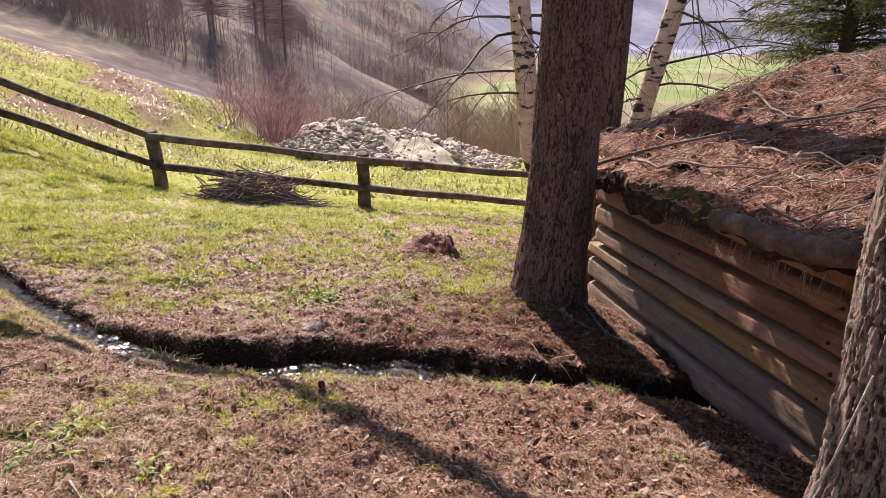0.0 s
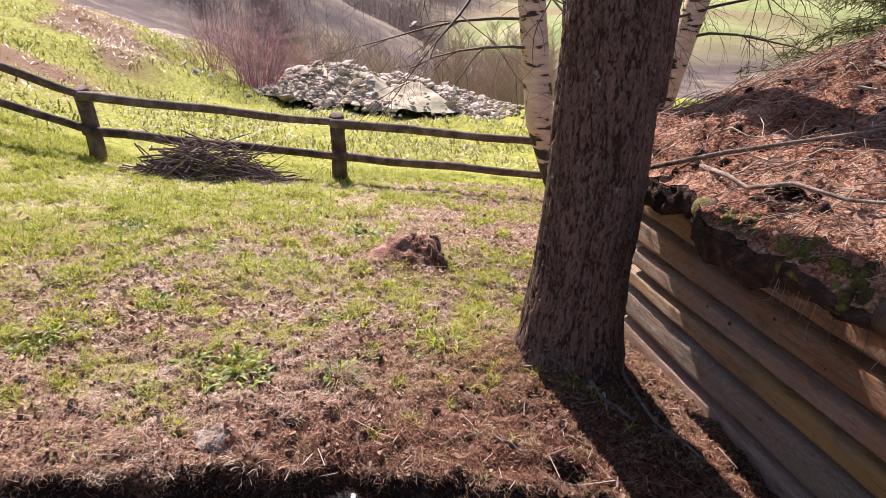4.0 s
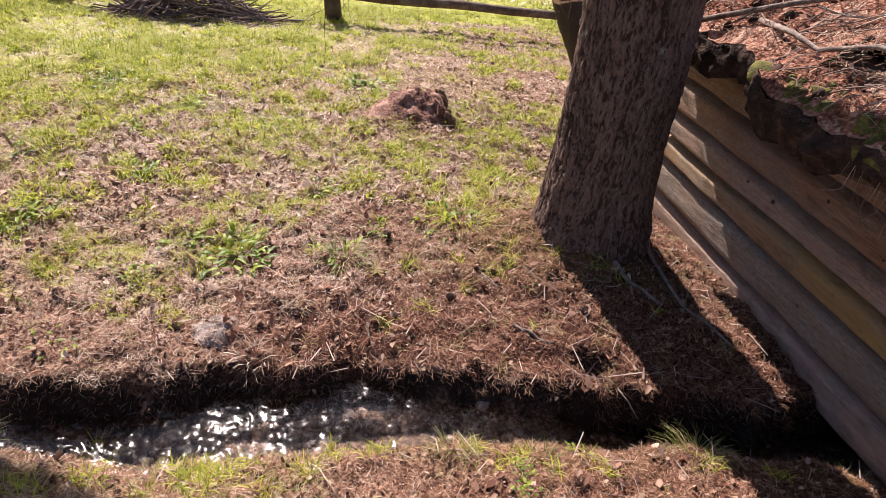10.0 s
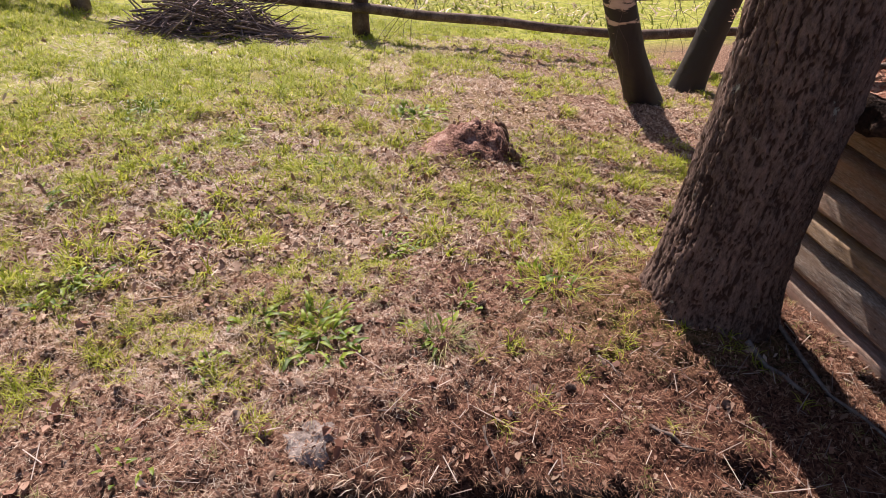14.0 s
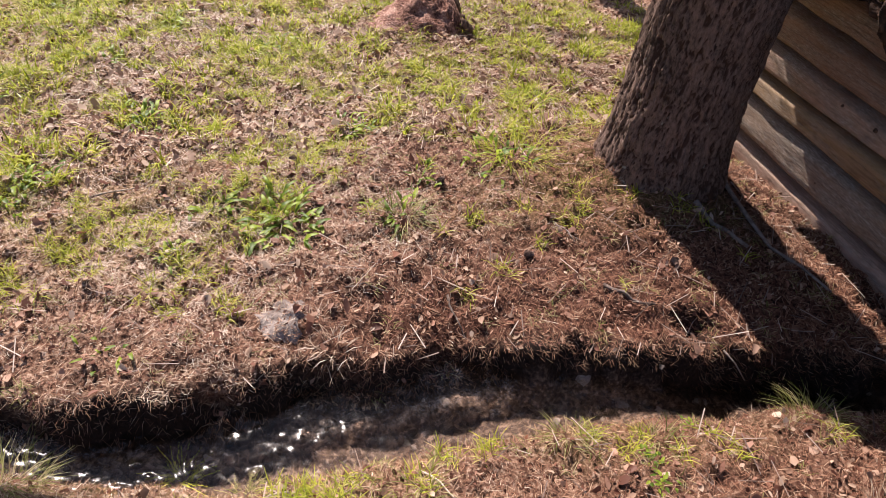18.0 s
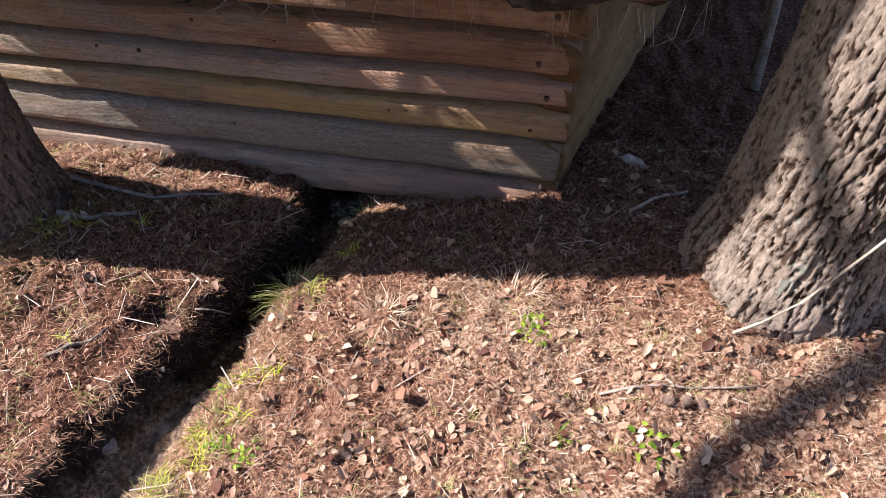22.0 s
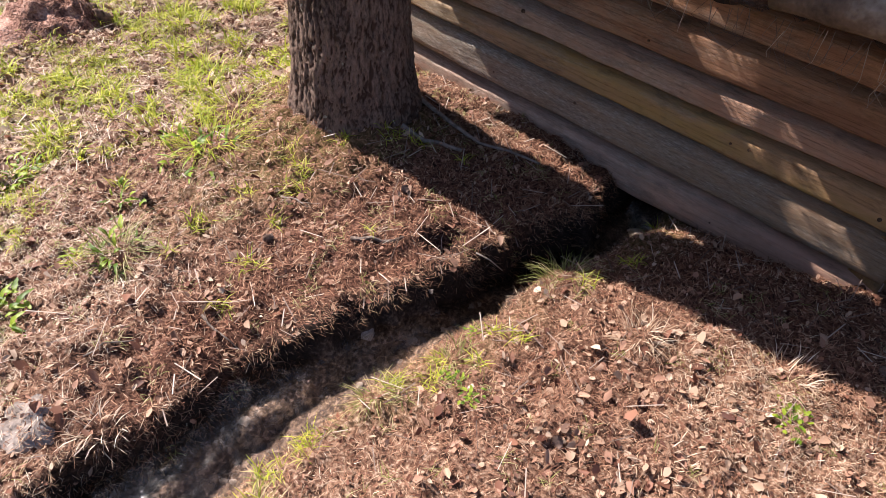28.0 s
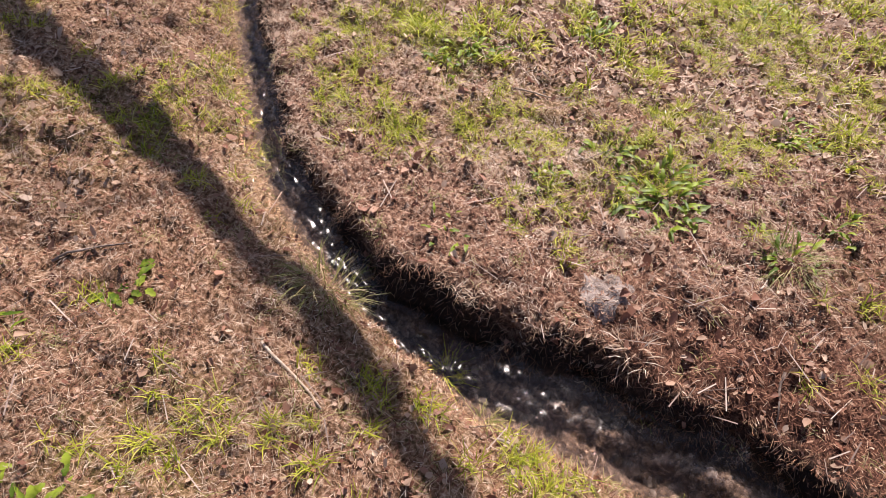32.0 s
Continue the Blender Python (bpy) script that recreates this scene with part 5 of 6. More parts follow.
def leaves(name, x, y, size, lift=0.006, tilt=0.35):
    n = len(x)
    a = rng.uniform(0, 2 * np.pi, n)
    L = size * np.minimum(np.exp(rng.normal(-0.1, 0.35, n)), 1.5)
    W = L * rng.uniform(0.2, 0.4, n)
    fold, arch = rng.uniform(-0.5, 0.9, n), rng.uniform(-0.6, 0.8, n)
    tx, ty = rng.normal(0, tilt, n), rng.normal(0, tilt, n)
    z = ground_z(x, y) + lift + np.abs(tx) * L * 0.3 + np.abs(ty) * L * 0.3
    shape = ((-0.5, 0, 0), (-0.22, 0.8, 1), (0.2, 0.95, 1), (0.5, 0, 0), (0.2, -0.95, 1), (-0.22, -0.8, 1))
    V = np.empty((n, 6, 3))
    for i, (u, s, k) in enumerate(shape):
        lx, ly = (u + rng.uniform(-0.12, 0.12, n)) * L, (s + 0.25 * k * rng.uniform(-1, 1, n)) * W
        lz = np.abs(s) * W * fold + arch * L * (0.25 - u * u)
        lz = lz + lx * tx + ly * ty
        V[:, i] = np.stack([x + lx * np.cos(a) - ly * np.sin(a), y + lx * np.sin(a) + ly * np.cos(a), z + lz], -1)
    o = (np.arange(n) * 6)[:, None]
    F = np.concatenate([o + np.array([0, 3, 2, 1]), o + np.array([0, 5, 4, 3])])
    return quads(name, V.reshape(-1, 3), F)


NEAR = (-5.2, 2.2, -5.6, 0.35)


def litter_density(x, y):
    return dry(x, y) * (0.35 + 0.65 * smoothstep(0.3, 0.7, vnoise(x, y, 1.8, 81)))


x, y = scatter(150000, *NEAR, lambda x, y: dry(x, y) * np.clip(0.12 + 0.88 * needle_at(x, y) + 0.3 * (beside_brook(x, y)[1] > 0), 0, 1) * (0.4 + 0.6 * vnoise(x, y, 3.0, 82)))
stuff("larch_needles", straws("larch_needles", x, y, 0.01, 0.034, 0.0008, 0.4), M_NEEDLE, "red-brown larch needles lying on the earth", "needles")
def straw_density(x, y):
    """Bleached straw lies on the west bank and in one pale strip by the thick larch; the east bank is red with needles."""
    d, side = beside_brook(x, y)
    east = 0.15 + 0.45 * smoothstep(-2.4, -3.6, y)
    strip = smoothstep(-0.8, -0.3, x) * smoothstep(-1.35, -1.05, y) * smoothstep(-0.6, -0.75, y)
    return litter_density(x, y) * np.clip(np.where(side < 0, 0.6 + 0.4 * smoothstep(-2.5, -3.4, y), east) - 0.62 * needle_at(x, y) + 0.7 * strip, 0.04, 1)


x, y = scatter(150000, *NEAR, straw_density)
stuff("dry_straw", straws("dry_straw", x, y, 0.008, 0.035, 0.0006, 0.45), M_STRAW, "bleached dead grass straw on the earth", "straw")
x, y = scatter(80000, -10.0, -3.0, -7.5, 2.5, lambda x, y: dry(x, y) * (0.3 + 0.7 * vnoise(x, y, 1.4, 83)))
stuff("meadow_straw", straws("meadow_straw", x, y, 0.02, 0.08, 0.0016, 0.4), M_STRAW, "bleached straw in the meadow grass", "straw")
x, y = scatter(5200, *NEAR, lambda x, y: dry(x, y) * (0.15 + 0.85 * smoothstep(0.35, 0.75, vnoise(x, y, 1.5, 84)) * (1 - 0.5 * needle_at(x, y)) + 0.5 * ((x > -1) & (y > -2))))
stuff("fallen_leaves", leaves("fallen_leaves", x, y, 0.03, 0.005, 0.45), M_LEAF, "curled dry birch leaves on the ground", "leaves")
x, y = scatter(6500, *NEAR, lambda x, y: dry(x, y) * (0.1 + 0.9 * smoothstep(-2.2, -3.0, x) * smoothstep(-2.0, -3.0, y) + 0.9 * smoothstep(0.45, 0.75, vnoise(x, y, 2.3, 184)) * (1 - 0.6 * needle_at(x, y)) + 0.6 * ((x > -0.8) & (y > -1.6) & (y < -0.75))))
stuff("bleached_leaves", leaves("bleached_leaves", x, y, 0.028, 0.006, 0.4), M_PALELEAF, "bleached curled leaves among the litter", "leaves")
x, y = scatter(34000, *NEAR, lambda x, y: dry(x, y) * (0.3 + 0.7 * vnoise(x, y, 4.0, 185)))
stuff("leaf_scraps", leaves("leaf_scraps", x, y, 0.013, 0.005, 0.6), M_LEAF, "broken scraps of dry leaves and bark", "leaves")
x, y = scatter(15000, -10.0, -3.0, -6.5, 2.5, lambda x, y: dry(x, y) * (0.25 + 0.75 * vnoise(x, y, 1.2, 85)) * (1 - 0.9 * turf_at(x, y)))
stuff("meadow_leaves", leaves("meadow_leaves", x, y, 0.034, 0.01, 0.35), M_PALELEAF, "dry leaves scattered in the meadow", "leaves")


def clumped(clumps, per, spread, x0, x1, y0, y1, density):
    """Places in small tufts: about per blades round each of so many centres."""
    cx, cy = scatter(clumps, x0, x1, y0, y1, density)
    size = rng.uniform(0.35, 1.5, clumps)
    k = np.repeat(np.arange(clumps), np.maximum(4, (per * size).astype(int)))
    r = spread * size[k] * np.sqrt(rng.random(len(k)))
    a = rng.uniform(0, 2 * np.pi, len(k))
    return cx[k] + r * np.cos(a), cy[k] + r * np.sin(a)


def near_green(x, y):
    d, side = beside_brook(x, y)
    east = (side > 0) * (0.35 * smoothstep(0.42, 0.62, vnoise(x, y, 1.7, 187)) * smoothstep(-1.6, -3.3, y) + 0.35 * smoothstep(0.4, 0.02, d))
    west = (side < 0) * (0.1 + 0.9 * smoothstep(-1.9, -3.3, x + 0.4 * (y + 2.5))) * smoothstep(0.15, 0.5, d)
    return dry(x, y) * np.clip(east + west + 0.6 * turf_at(x, y), 0, 1) * (1 - 0.8 * needle_at(x, y)) * (0.12 + 0.88 * smoothstep(0.42, 0.62, vnoise(x, y, 2.6, 86)))


x, y = clumped(2100, 26, 0.035, *NEAR, near_green)
stuff("short_grass", blades("short_grass", x, y, 0.062, 0.0018, 0.5, 0.7), M_GRASS, "short fresh green grass in small tufts", "grass")
x, y = clumped(2000, 16, 0.035, *NEAR, lambda x, y: dry(x, y) * (0.25 + 0.75 * near_green(x, y)))
stuff("faded_grass", blades("faded_grass", x, y, 0.042, 0.0013, 0.7, 0.8), M_GRASSDRY, "half-dry grass tufts between the leaves", "grass")
x, y = clumped(3000, 24, 0.045, *NEAR, lambda x, y: straw_density(x, y) * smoothstep(0.3, 0.7, vnoise(x, y, 3.2, 87)))
stuff("dead_grass", blades("dead_grass", x, y, 0.034, 0.0008, 0.7, 0.8), M_STRAW, "bent dead grass blades in mats", "grass")


def meadow_green(x, y):
    return dry(x, y) * np.clip(0.3 + turf_at(x, y), 0, 1) * (0.08 + 0.92 * smoothstep(0.4, 0.6, 0.55 * vnoise(x, y, 3.2, 88) + 0.45 * vnoise(x, y, 1.1, 188)))


x, y = clumped(3800, 34, 0.06, -11.0, -3.0, -9.5, 3.0, meadow_green)
stuff("meadow_tufts", blades("meadow_tufts", x, y, 0.1, 0.0042, 0.45, 0.7), M_GRASS, "bright green tufts in the spring meadow", "grass")
x, y = scatter(60000, -11.0, -3.0, -9.5, 3.0, lambda x, y: meadow_green(x, y) * turf_at(x, y))
stuff("meadow_grass", blades("meadow_grass", x, y, 0.08, 0.0036, 0.5, 0.7), M_GRASS, "bright green spring meadow grass", "grass")
x, y = scatter(42000, -45.0, -10.5, -26.0, 14.0, lambda x, y: (0.2 + 0.8 * turf_at(x, y)) * smoothstep(0.25, 0.55, vnoise(x, y, 0.6, 89)) * (np.abs(y + 4) < 6 - 0.55 * x))
stuff("slope_grass", blades("slope_grass", x, y, 0.2, 0.018, 0.5, 0.6), M_SLOPEGRASS, "spring grass on the slope beyond the fence", "grass")
x, y = scatter(26000, -60.0, -12.0, -34.0, 6.0, lambda x, y: (1 - 0.8 * turf_at(x, y)) * smoothstep(0.3, 0.6, vnoise(x, y, 0.5, 90)))
stuff("slope_straw", blades("slope_straw", x, y, 0.28, 0.022, 0.8, 0.7), M_STRAW, "bleached tussocks on the slope", "grass")

# fringe of roots and dead grass on the banks
yy = rng.uniform(-5.2, 0.0, 9000)
cx, w = stream_at(yy)
side = np.where(rng.random(9000) < 0.7, -1, 1)
xx = cx + side * (w + rng.uniform(-0.03, 0.1, 9000))
fringe_az = np.where(side < 0, 0.0, np.pi) + rng.normal(0, 0.7, 9000)
stuff("bank_fringe", blades("bank_fringe", xx, yy, 0.042, 0.0009, 1.0, 1.3, 0.0, fringe_az), M_FRINGE, "dead grass and rootlets hanging over the banks", "grass")
x, y = scatter(1300, *NEAR, lambda x, y: dry(x, y) * (0.25 + 0.75 * needle_at(x, y)))
stuff("fine_twigs", straws("fine_twigs", x, y, 0.04, 0.15, 0.0016, 0.12, 0.01), M_TWIG, "fine dead twigs on the ground", "twigs")


# ---- tufts and herbs ----
def tuft(x, y, n, ln, mat, label, group, seed, spread=0.05, lean=0.5):
    global rng
    rng = np.random.default_rng(seed)
    a = rng.uniform(0, 2 * np.pi, n)
    r = spread * np.sqrt(rng.random(n))
    px, py = x + r * np.cos(a), y + r * np.sin(a)
    me = blades("grass_tuft", px, py, ln, 0.0016, lean, 0.7, 0.0, a + rng.normal(0, 0.5, n))
    me.materials.append(mat)
    return tagged(new("grass_tuft", me), label, "grass tuft", group)


TUFTS = [(-1.05, -0.77, 150, 0.12, M_GRASSDRY, 0.09), (-0.62, -0.93, 120, 0.075, M_STRAW, 0.09), (-1.5, -3.5, 160, 0.13, M_GRASSDRY, 0.1), (-1.45, -3.03, 60, 0.1, M_GRASS, 0.04),
         (-0.15, -0.76, 120, 0.08, M_STRAW, 0.13), (-0.35, -1.35, 50, 0.05, M_STRAW, 0.12), (-1.33, -2.84, 50, 0.08, M_GRASSDRY, 0.04), (-2.34, -2.0, 120, 0.13, M_GRASSDRY, 0.09),
         (-2.75, -1.3, 170, 0.16, M_GRASS, 0.16), (-2.95, -1.05, 130, 0.16, M_GRASS, 0.15), (-3.05, -1.4, 90, 0.13, M_GRASS, 0.13), (-1.2, -1.75, 70, 0.08, M_GRASSDRY, 0.07), (-1.08, -1.45, 70, 0.07, M_GRASSDRY, 0.08),
         (-2.0, -4.05, 80, 0.1, M_GRASSDRY, 0.07), (-2.2, -4.45, 80, 0.1, M_GRASSDRY, 0.08), (-1.13, -2.3, 60, 0.07, M_GRASSDRY, 0.09), (-1.7, -2.45, 50, 0.06, M_STRAW, 0.07)]
for k, (x, y, n, ln, mat, sp) in enumerate(TUFTS):
    what = {M_STRAW: "tuft of bleached dead grass", M_GRASS: "tuft of fresh green grass", M_GRASSDRY: "tuft of half-green grass on the bank"}[mat]
    tuft(x, y, n, ln, mat, what, "grass tufts", 300 + k, sp)
rng = np.random.default_rng(99)


def herb(x, y, n, ln, wd, label, seed, upright=0.6):
    """A rosette of broad leaves."""
    random.seed(seed)
    z = gz(x, y)
    ob = tagged(empty("herb", (x, y, z)), label, "herb", "green herbs in the grass")
    for k in range(int(n * 3.4)):
        a = random.uniform(0, 6.283)
        l2, w2 = ln * random.uniform(0.2, 0.7), wd * random.uniform(0.3, 0.85)
        r0 = random.uniform(0, 1.15) * ln
        b0 = a + random.uniform(-1.3, 1.3)
        bx, by = x + r0 * math.cos(b0), y + r0 * math.sin(b0)
        v, f = [], []
        el = random.uniform(0.4, 1.6) * upright
        for i in range(6):
            t = i / 5
            w = w2 * math.sin(math.pi * min(0.97, 0.12 + 0.86 * t)) ** 0.8 * (0.72 if i % 2 else 1.1)
            th = el - 0.7 * t
            px = bx + math.cos(a) * l2 * t * math.cos(th)
            py = by + math.sin(a) * l2 * t * math.cos(th)
            pz = z + 0.006 + l2 * t * max(0.03, math.sin(th) * (1 - 0.3 * t))
            for s in (-1, 0, 1):
                v.append((px - math.sin(a) * w * s, py + math.cos(a) * w * s, pz + 0.25 * w * abs(s)))
        for i in range(5):
            for s in (0, 1):
                q = i * 3 + s
                f.append((q, q + 1, q + 4, q + 3))
        part("leaf", (v, [], f), M_HERB, ob)
    return ob


HERBS = [(-2.45, -2.52, 22, 0.16, 0.016, 0.9), (-2.36, -2.05, 10, 0.12, 0.013, 1.0), (-3.47, -3.1, 14, 0.17, 0.018, 0.9), (-3.2, -2.06, 8, 0.1, 0.012, 0.7), (-5.5, -1.45, 18, 0.2, 0.024, 1.0), (-1.87, -3.2, 4, 0.1, 0.014, 1.2),
         (-2.83, -3.64, 4, 0.13, 0.016, 1.2), (-2.1, -4.3, 6, 0.09, 0.014, 0.7), (-0.09, -0.88, 12, 0.05, 0.012, 0.7), (-0.06, -0.94, 8, 0.045, 0.011, 0.7), (0.07, -1.34, 4, 0.08, 0.012, 0.9), (0.33, -1.32, 5, 0.07, 0.015, 0.8),
         (-1.02, -1.53, 9, 0.04, 0.011, 0.6), (-0.92, -1.55, 7, 0.04, 0.01, 0.6), (-0.49, -3.75, 10, 0.13, 0.018, 0.7), (-1.1, -4.05, 9, 0.13, 0.02, 0.35), (-4.4, -2.3, 9, 0.16, 0.015, 1.0), (-5.5, -3.6, 12, 0.2, 0.018, 1.0), (-3.06, -3.56, 8, 0.12, 0.014, 0.9), (-1.13, -1.28, 7, 0.035, 0.009, 0.5), (-0.8, -4.3, 8, 0.12, 0.016, 0.5), (-2.35, -3.0, 5, 0.09, 0.012, 0.9),
         (-2.62, -2.74, 8, 0.13, 0.018, 1.0), (-2.66, -1.83, 6, 0.1, 0.013, 1.1), (-3.0, -3.6, 7, 0.13, 0.018, 1.0), (-5.39, -3.52, 8, 0.18, 0.02, 1.0), (-4.9, -2.93, 8, 0.16, 0.018, 0.9), (-3.15, -2.06, 7, 0.1, 0.016, 0.8),
         (-6.8, -3.9, 9, 0.2, 0.022, 1.0), (-3.9, -3.9, 8, 0.15, 0.018, 1.0), (-6.2, -1.9, 7, 0.18, 0.02, 1.0), (-4.3, -3.3, 6, 0.14, 0.016, 1.0), (-2.75, -1.4, 12, 0.16, 0.016, 1.2), (-0.25, -3.79, 9, 0.12, 0.018, 0.8), (-0.12, -3.38, 7, 0.11, 0.018, 0.8)]
for k, (x, y, n, ln, wd, up) in enumerate(HERBS):
    herb(x, y, n, ln, wd, "leafy green spring herb among dry leaves" if ln > 0.06 else "low clump of pale green clover-like leaves", 400 + k, up)

# sticks, cones, stones
stick("fallen_branch", lying(0.42, -1.1, 0.1, 0.5, seed=1), 0.006, 0.003, M_TWIGB, "thin dead branch lying among leaves", seed=1)
stick("fallen_branch", [(0.6, -0.89, gz(0.6, -0.89) + 0.012), (0.67, -0.885, 0.37), (0.745, -0.88, 0.5), (0.83, -0.88, 0.76), (0.93, -0.89, 1.15)], 0.006, 0.004, M_PALE, "pale peeled rod leaning on the larch", seed=2)
stick("fallen_branch", lying(0.42, -0.08, 0.6, 0.3, seed=3), 0.009, 0.006, M_PALE, "short pale stick on the shaded earth", seed=3)
stick("fallen_branch", lying(-1.68, -1.25, 0.75, 0.22, seed=4), 0.009, 0.005, M_TWIGB, "short dead stick on the bank", seed=4)
stick("fallen_branch", lying(-1.9, -0.42, 0.12, 0.8, seed=5, lift=0.015), 0.012, 0.006, M_TWIGB, "long dead stick beside the cabin wall", seed=5)
stick("fallen_branch", lying(-1.95, -0.62, 0.4, 0.3, seed=6), 0.013, 0.009, M_TWIGB, "thick short stick near the larch foot", seed=6)
stick("fallen_branch", lying(-1.12, -3.4, 1.15, 0.3, seed=7), 0.006, 0.004, M_PALE, "thin pale stick in the grass", seed=7)
stick("fallen_branch", lying(-1.25, -2.72, 1.2, 0.1, seed=8), 0.007, 0.005, M_PALE, "pale broken twig at the water", seed=8)
stick("fallen_branch", [(-1.37, -0.98, gz(-1.42, -0.98) + 0.01), (-1.32, -0.95, 0.03), (-1.27, -0.92, -0.03)], 0.004, 0.0025, M_TWIGB, "thin stick hanging over the bank", seed=9)
stick("pole", [(0.95, 0.9, gz(0.95, 0.9)), (0.98, 1.3, 0.6), (1.0, 1.75, 1.3), (1.02, 2.0, 1.65)], 0.03, 0.025, M_TWIGB, "weathered pole leaning beside the cabin", "pole", seed=10)
random.seed(77)
for k in range(26):
    x, y = random.uniform(-4.2, 1.2), random.uniform(-4.8, -0.9)
    if not bool(dry(np.array(x), np.array(y))) or float(beside_brook(x, y)[0]) < 0.15:
        continue
    stick("fallen_branch", lying(x, y, random.uniform(0, 3.1), random.uniform(0.1, 0.28), seed=500 + k), random.uniform(0.003, 0.006), 0.002, random.choice((M_TWIGB, M_PALE)), "thin dead twig lying in the litter", group="twigs in the litter", seed=k)


def cone_mesh():
    v, f = [], []
    for j in range(8):
        for k in range(8):
            a = 2 * math.pi * (k + 0.5 * (j % 2)) / 8
            r = 0.016 * math.sin(math.pi * (0.12 + 0.8 * j / 8)) + 0.002
            z = 0.04 * j / 8 - 0.02
            o = len(v)
            c, s = math.cos(a), math.sin(a)
            v += [(z, r * 0.6 * c - 0.006 * s, r * 0.6 * s + 0.006 * c), (z, r * 0.6 * c + 0.006 * s, r * 0.6 * s - 0.006 * c), (z + 0.008, r * 1.15 * c + 0.003 * s, r * 1.15 * s - 0.003 * c), (z + 0.008, r * 1.15 * c - 0.003 * s, r * 1.15 * s + 0.003 * c)]
            f.append((o, o + 1, o + 2, o + 3))
    o = len(v)
    t = tube([(-0.02, 0, 0), (0, 0, 0), (0.024, 0, 0)], [0.008, 0.014, 0.003], 8)
    v += t[0]
    f += [tuple(i + o for i in q) for q in t[2]]
    me = bpy.data.meshes.new("larch_cone")
    me.from_pydata(v, [], f)
    me.materials.append(M_CONE)
    return me


CONE = cone_mesh()
for k, (x, y) in enumerate(((0.38, -1.165), (0.44, -1.16), (0.50, -1.155), (-0.6, -1.5), (-0.05, -1.6), (-2.0, -1.55), (-2.6, -1.75), (-0.2, -2.0), (-0.9, -2.6), (-2.9, -2.4), (0.1, -0.5), (-1.8, -0.95))):
    ob = tagged(new("larch_cone", CONE), "small brown larch cone on the ground", "cone", "larch cones")
    ob.matrix_basis = pose(x, y, gz(x, y) + 0.016, 0, 8, 10 + 47 * k)
random.seed(88)
tagged(put_stone(0.34, 0.2, gz(0.34, 0.2) + 0.0, 0.13, None), "flat grey stone by the cabin corner", "stone", "stones on the ground")
for k in range(46):
    y = random.uniform(-4.6, -0.1)
    cx, w = stream_at(y)
    x = float(cx) + random.uniform(-0.9, 0.9) * float(w)
    pebble = put_stone(x, y, gz(x, y) + 0.004, random.uniform(0.018, 0.042), None)
    pebble.data = random.choice(WET)
    tagged(pebble, "small wet stone in the brook bed", "stone", "stones in the brook")
# added pale stone standing in for a sunlit ledge of earth
sun_patch_stone = put_stone(-1.0, -0.17, gz(-1.0, -0.17) + 0.005, 0.12, None)
sun_patch_stone.matrix_basis = pose(-1.0, -0.17, gz(-1.0, -0.17) + 0.005, 0.06, -0.08, 0.5) @ Matrix.Diagonal((0.16, 0.11, 0.04, 1.0))
tagged(sun_patch_stone, "flat pale stone added for a sunlit earth ledge at the brook", "stone", "stones on the ground")
# pale clay clod on the bank
cv, cf = [], []
for j in range(9):
    for k in range(30):
        a, r = 2 * math.pi * k / 30, 0.125 * j / 8 * (1 + 0.45 * noise.noise(Vector((math.cos(2 * math.pi * k / 30) * 1.8, math.sin(2 * math.pi * k / 30) * 1.8, 2))))
        x, y = -1.86 + 0.8 * r * math.cos(a), -2.6 + 0.75 * r * math.sin(a)
        cv.append((x, y, gz(x, y) + 0.014 * (1 - (j / 8) ** 3) - 0.004 + 0.012 * noise.noise(Vector((x * 28, y * 28, 1)))))
cf = [(j * 30 + k, j * 30 + (k + 1) % 30, (j + 1) * 30 + (k + 1) % 30, (j + 1) * 30 + k) for j in range(8) for k in range(30)]
tagged(part("clay_clod", (cv, [], cf), M_CLAY), "pale grey clay clod on the bank", "clod")

# twigs and branches on the roof
random.seed(91)
tw = []
for _ in range(3300):
    x, y = random.uniform(-3.4, 0.9), random.uniform(-0.8, 3.4)
    if (-2.0 < x < -1.2 and -0.2 < y < 0.05) or y < roof_edge(x) + 0.02 or x > 0.35 + 0.3 * max(0, y) or random.random() > 0.35 + 0.65 * float(vnoise(x, y, 1.3, 95)):
        continue
    a, ln = random.gauss(0.3, 0.8), random.uniform(0.08, 0.32)
    if y + ln * math.sin(a) < roof_edge(x) + 0.03:
        a = -a
    p0 = Vector((x, y, float(roof_z(x, y)) + random.uniform(0.005, 0.03)))
    x1, y1 = x + ln * math.cos(a), y + ln * math.sin(a)
    p1 = Vector((x1, y1, float(roof_z(x1, y1)) + random.uniform(0.0, 0.09)))
    tw.append(tube([p0, p0.lerp(p1, 0.5) + Vector((random.gauss(0, 0.015), random.gauss(0, 0.015), 0.02)), p1], [0.0034, 0.0026, 0.0012], 4, 0, False))
clods = []
for _ in range(150):
    x, y = random.uniform(-2.9, 0.5), random.uniform(-0.3, 2.6)
    if y < roof_edge(x) + 0.06:
        continue
    z = float(roof_z(x, y))
    r = random.uniform(0.012, 0.03)
    clods.append(tube([(x, y, z - r), (x, y, z + r * 0.3), (x + r * 0.3, y, z + r * 1.1)], [r * 1.3, r, r * 0.35], 7, 0.8, True, _, 25))
tagged(part("roof_clods", merged(clods), M_SOIL, cabin, "dark soil crumbs and cones on the roof"), kind="stuff")
tagged(part("roof_twigs", merged(tw), M_TWIG, cabin, "dead twigs strewn on the roof"), kind="stuff")
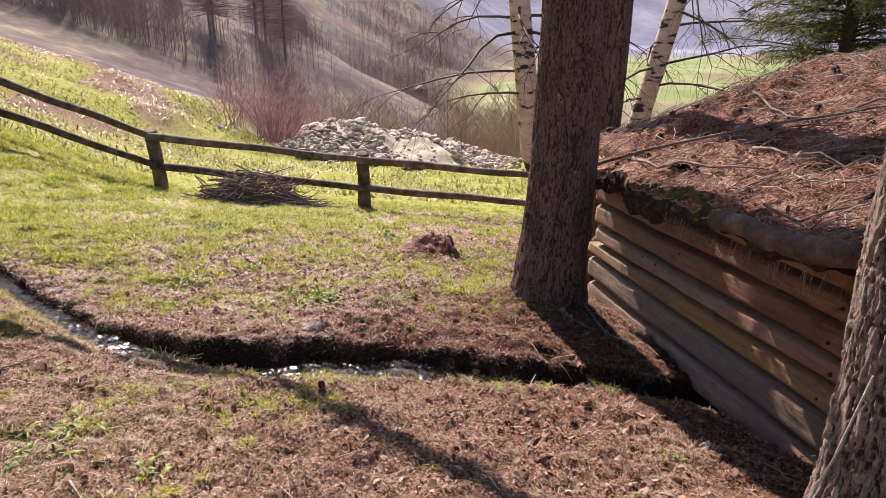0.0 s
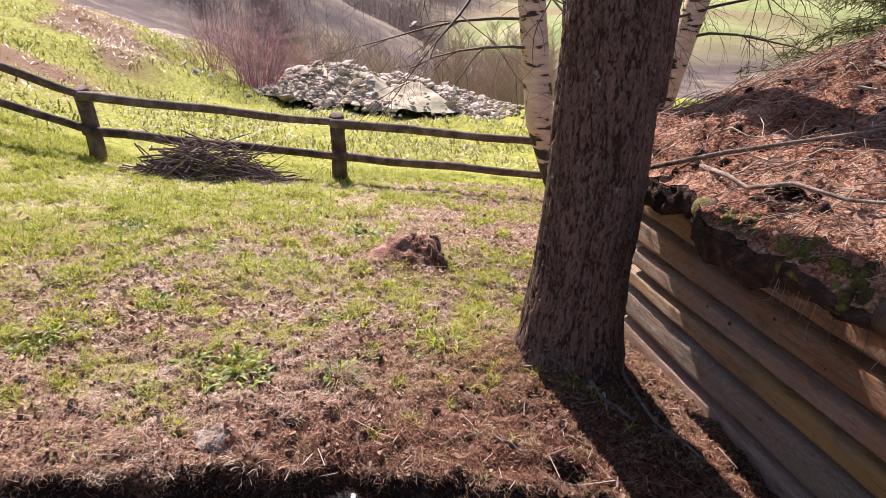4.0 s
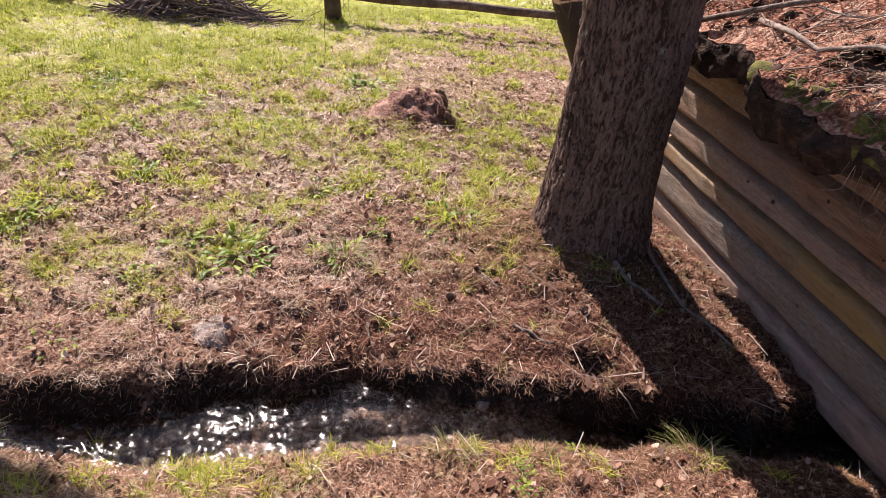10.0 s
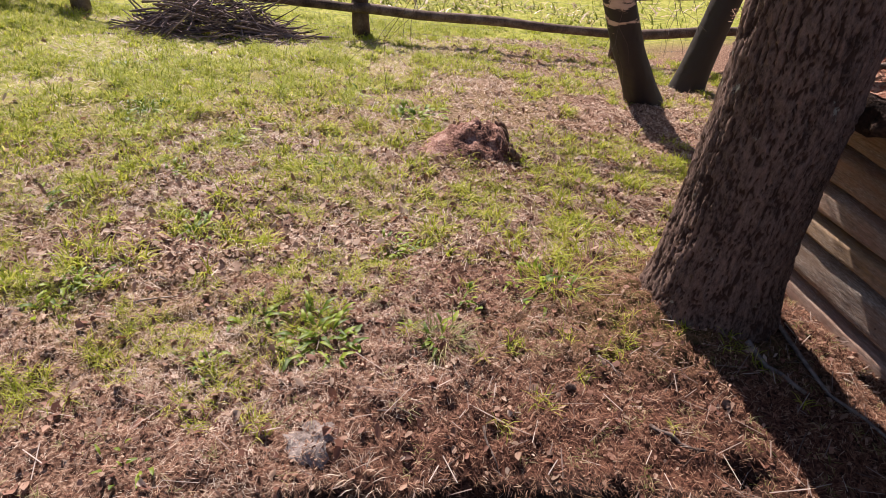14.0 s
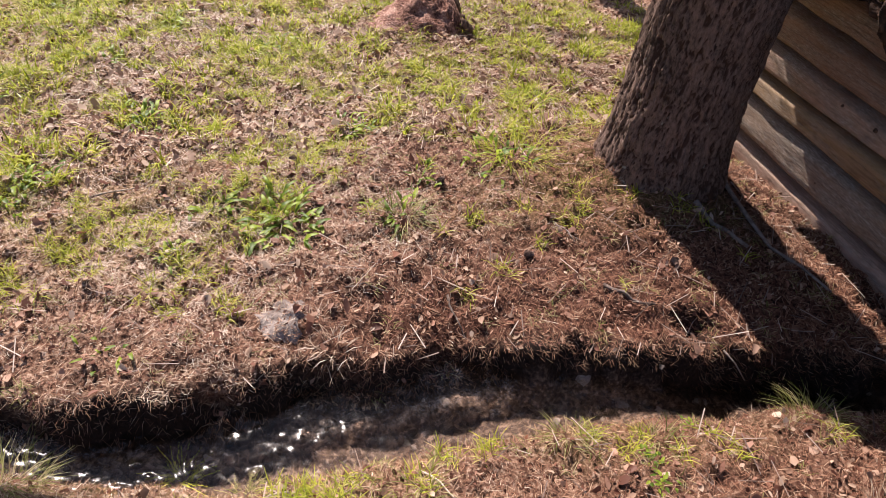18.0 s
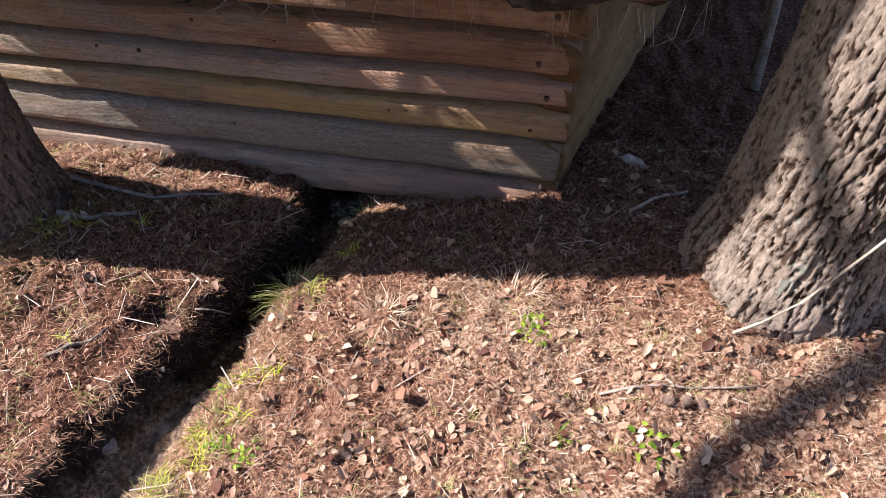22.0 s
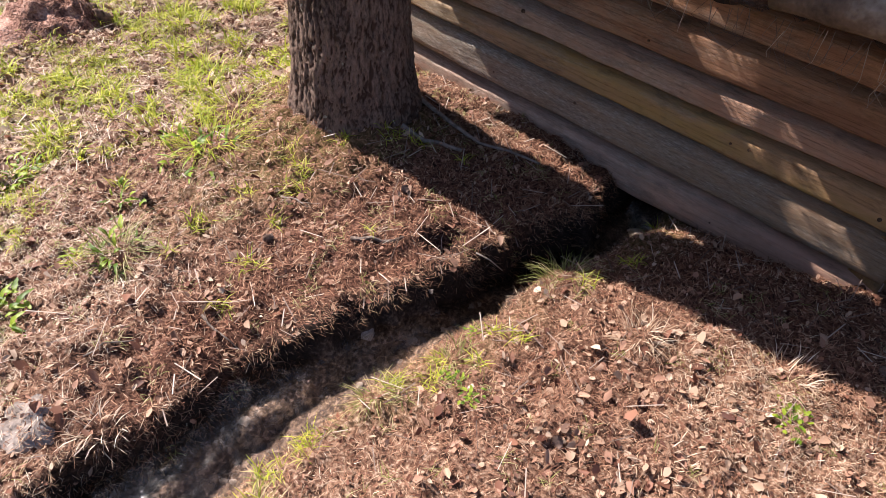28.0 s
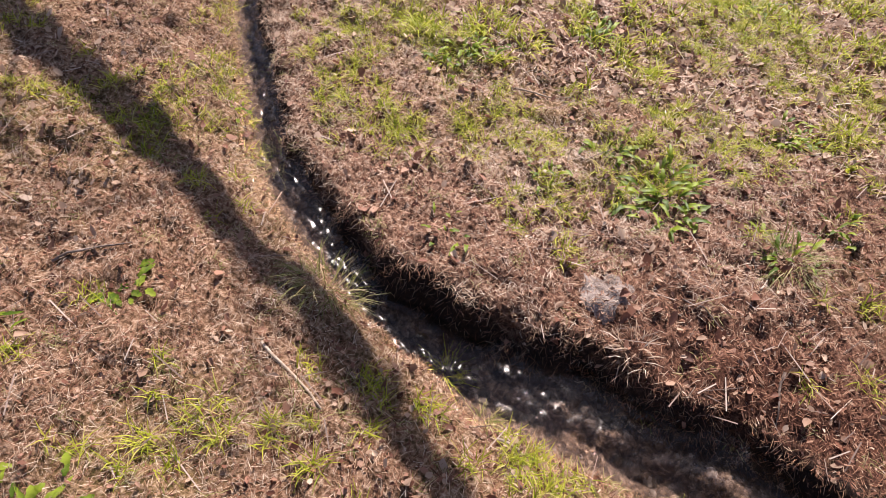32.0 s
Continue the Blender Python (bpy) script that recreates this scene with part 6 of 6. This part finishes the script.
x, y = scatter(34000, -3.45, 1.0, -0.85, 3.6, lambda x, y: (y > roof_edge(x) + 0.03) * (x < 0.4 + 0.3 * np.clip(y, 0, None)) * (0.3 + 0.7 * vnoise(x, y, 2.0, 96)))
ground_keep = ground_z


def ground_z(x, y):
    return roof_z(np.asarray(x, float), np.asarray(y, float))


me = straws("roof_litter", x, y, 0.02, 0.08, 0.0016, 0.25, 0.008)
me.materials.append(M_NEEDLE)
lit = new("roof_needles", me)
lit.parent, lit.matrix_parent_inverse = cabin, cabin.matrix_basis.inverted()
tagged(lit, "red needles and straw on the roof", kind="stuff")
x, y = scatter(12000, -3.45, 1.0, -0.85, 3.2, lambda x, y: (y > roof_edge(x) + 0.03) * (x < 0.4 + 0.3 * np.clip(y, 0, None)) * smoothstep(0.35, 0.7, vnoise(x, y, 1.9, 98)))
me = straws("roof_straw", x, y, 0.02, 0.07, 0.0013, 0.3, 0.01)
me.materials.append(M_STRAW)
lit = new("roof_straw", me)
lit.parent, lit.matrix_parent_inverse = cabin, cabin.matrix_basis.inverted()
tagged(lit, "bleached straw on the roof", kind="stuff")
x, y = scatter(4200, -3.45, 1.0, -0.85, 3.2, lambda x, y: (y > roof_edge(x) + 0.03) * (x < 0.4 + 0.3 * np.clip(y, 0, None)) * vnoise(x, y, 2.4, 97))
me = leaves("roof_leaves", x, y, 0.026, 0.01, 0.5)
me.materials.append(M_LEAF)
lit = new("roof_leaves", me)
lit.parent, lit.matrix_parent_inverse = cabin, cabin.matrix_basis.inverted()
tagged(lit, "dry leaves on the roof", kind="stuff")
ex = rng.uniform(-3.3, 0.42, 4200)
ey = roof_edge(ex) + rng.uniform(-0.03, 0.06, 4200)
me = blades("eave_fringe", ex, ey, 0.05, 0.0009, 1.5, 1.6, -0.01, rng.normal(-1.57, 0.8, 4200))
me.materials.append(M_DARKTWIG)
lit = new("eave_fringe", me)
lit.parent, lit.matrix_parent_inverse = cabin, cabin.matrix_basis.inverted()
tagged(lit, "dead grass and rootlets along the eave", kind="stuff")
ground_z = ground_keep
for k, (x, y, a, ln, r) in enumerate(((-1.6, -0.35, 0.25, 1.3, 0.014), (-0.9, 0.1, 0.1, 1.1, 0.012), (-0.4, 0.5, 0.5, 1.4, 0.012), (-1.9, 0.6, -0.3, 1.2, 0.012), (-0.2, -0.4, 0.8, 0.9, 0.01), (0.0, 1.2, 0.2, 1.6, 0.016), (-1.2, 1.2, 0.9, 1.0, 0.01))):
    pts = []
    for i in range(7):
        s = ln * (i / 6 - 0.5)
        px, py = x + s * math.cos(a) + 0.03 * math.sin(i * 2 + k), y + 0.3 + s * math.sin(a)
        py = max(py, float(roof_edge(px)) + 0.12)
        pts.append((px, py, float(roof_z(px, py)) + 0.03 + 0.02 * (i % 2)))
    stick("dead_branch", pts, r, r * 0.4, M_TWIGB, "dead grey branch lying on the earth roof", "branch", "branches on the roof", k)
long_branch = [(-2.55, -0.27), (-2.2, 0.02), (-1.9, 0.3), (-1.6, 0.6), (-1.3, 0.93), (-1.05, 1.3)]
stick("dead_branch", [(x, y, float(roof_z(x, y)) + 0.05) for x, y in long_branch], 0.014, 0.006, M_TWIGB, "long bare branch lying across the earth roof", "branch", "branches on the roof", 20)
random.seed(93)
for k in range(16):
    x, y, a = random.uniform(-2.8, 0.1), random.uniform(-0.1, 1.2), random.uniform(0.2, 1.3)
    ln = random.uniform(0.35, 0.8)
    pts = []
    for i in range(6):
        px, py = x + ln * (i / 5 - 0.5) * math.cos(a), max(y + ln * (i / 5 - 0.5) * math.sin(a), float(roof_edge(x)) + 0.06)
        pts.append((px, py, float(roof_z(px, py)) + 0.015 + 0.03 * random.random()))
    stick("dead_branch", pts, 0.006, 0.002, random.choice((M_PALE, M_TWIGB, M_TWIGB)), "thin dead twig lying on the earth roof", "branch", "branches on the roof", 30 + k)
# rootlets hanging at the eave
hang = []
for _ in range(90):
    x = random.uniform(-1.3, 0.3)
    z = float(roof_z(x, float(roof_edge(x)))) - 0.12
    ln = random.uniform(0.02, 0.11)
    y = float(roof_edge(x)) - 0.01 + random.uniform(-0.03, 0.04)
    hang.append(tube([(x, y, z + 0.05), (x + random.gauss(0, 0.02), y - 0.02, z - ln * 0.5), (x + random.gauss(0, 0.04), y - 0.02 + random.gauss(0, 0.02), z - ln)], [0.0013, 0.001, 0.0006], 3, 0, False))
tagged(part("rootlets", merged(hang), M_TWIG, cabin, "rootlets hanging from the eave"), kind="stuff")
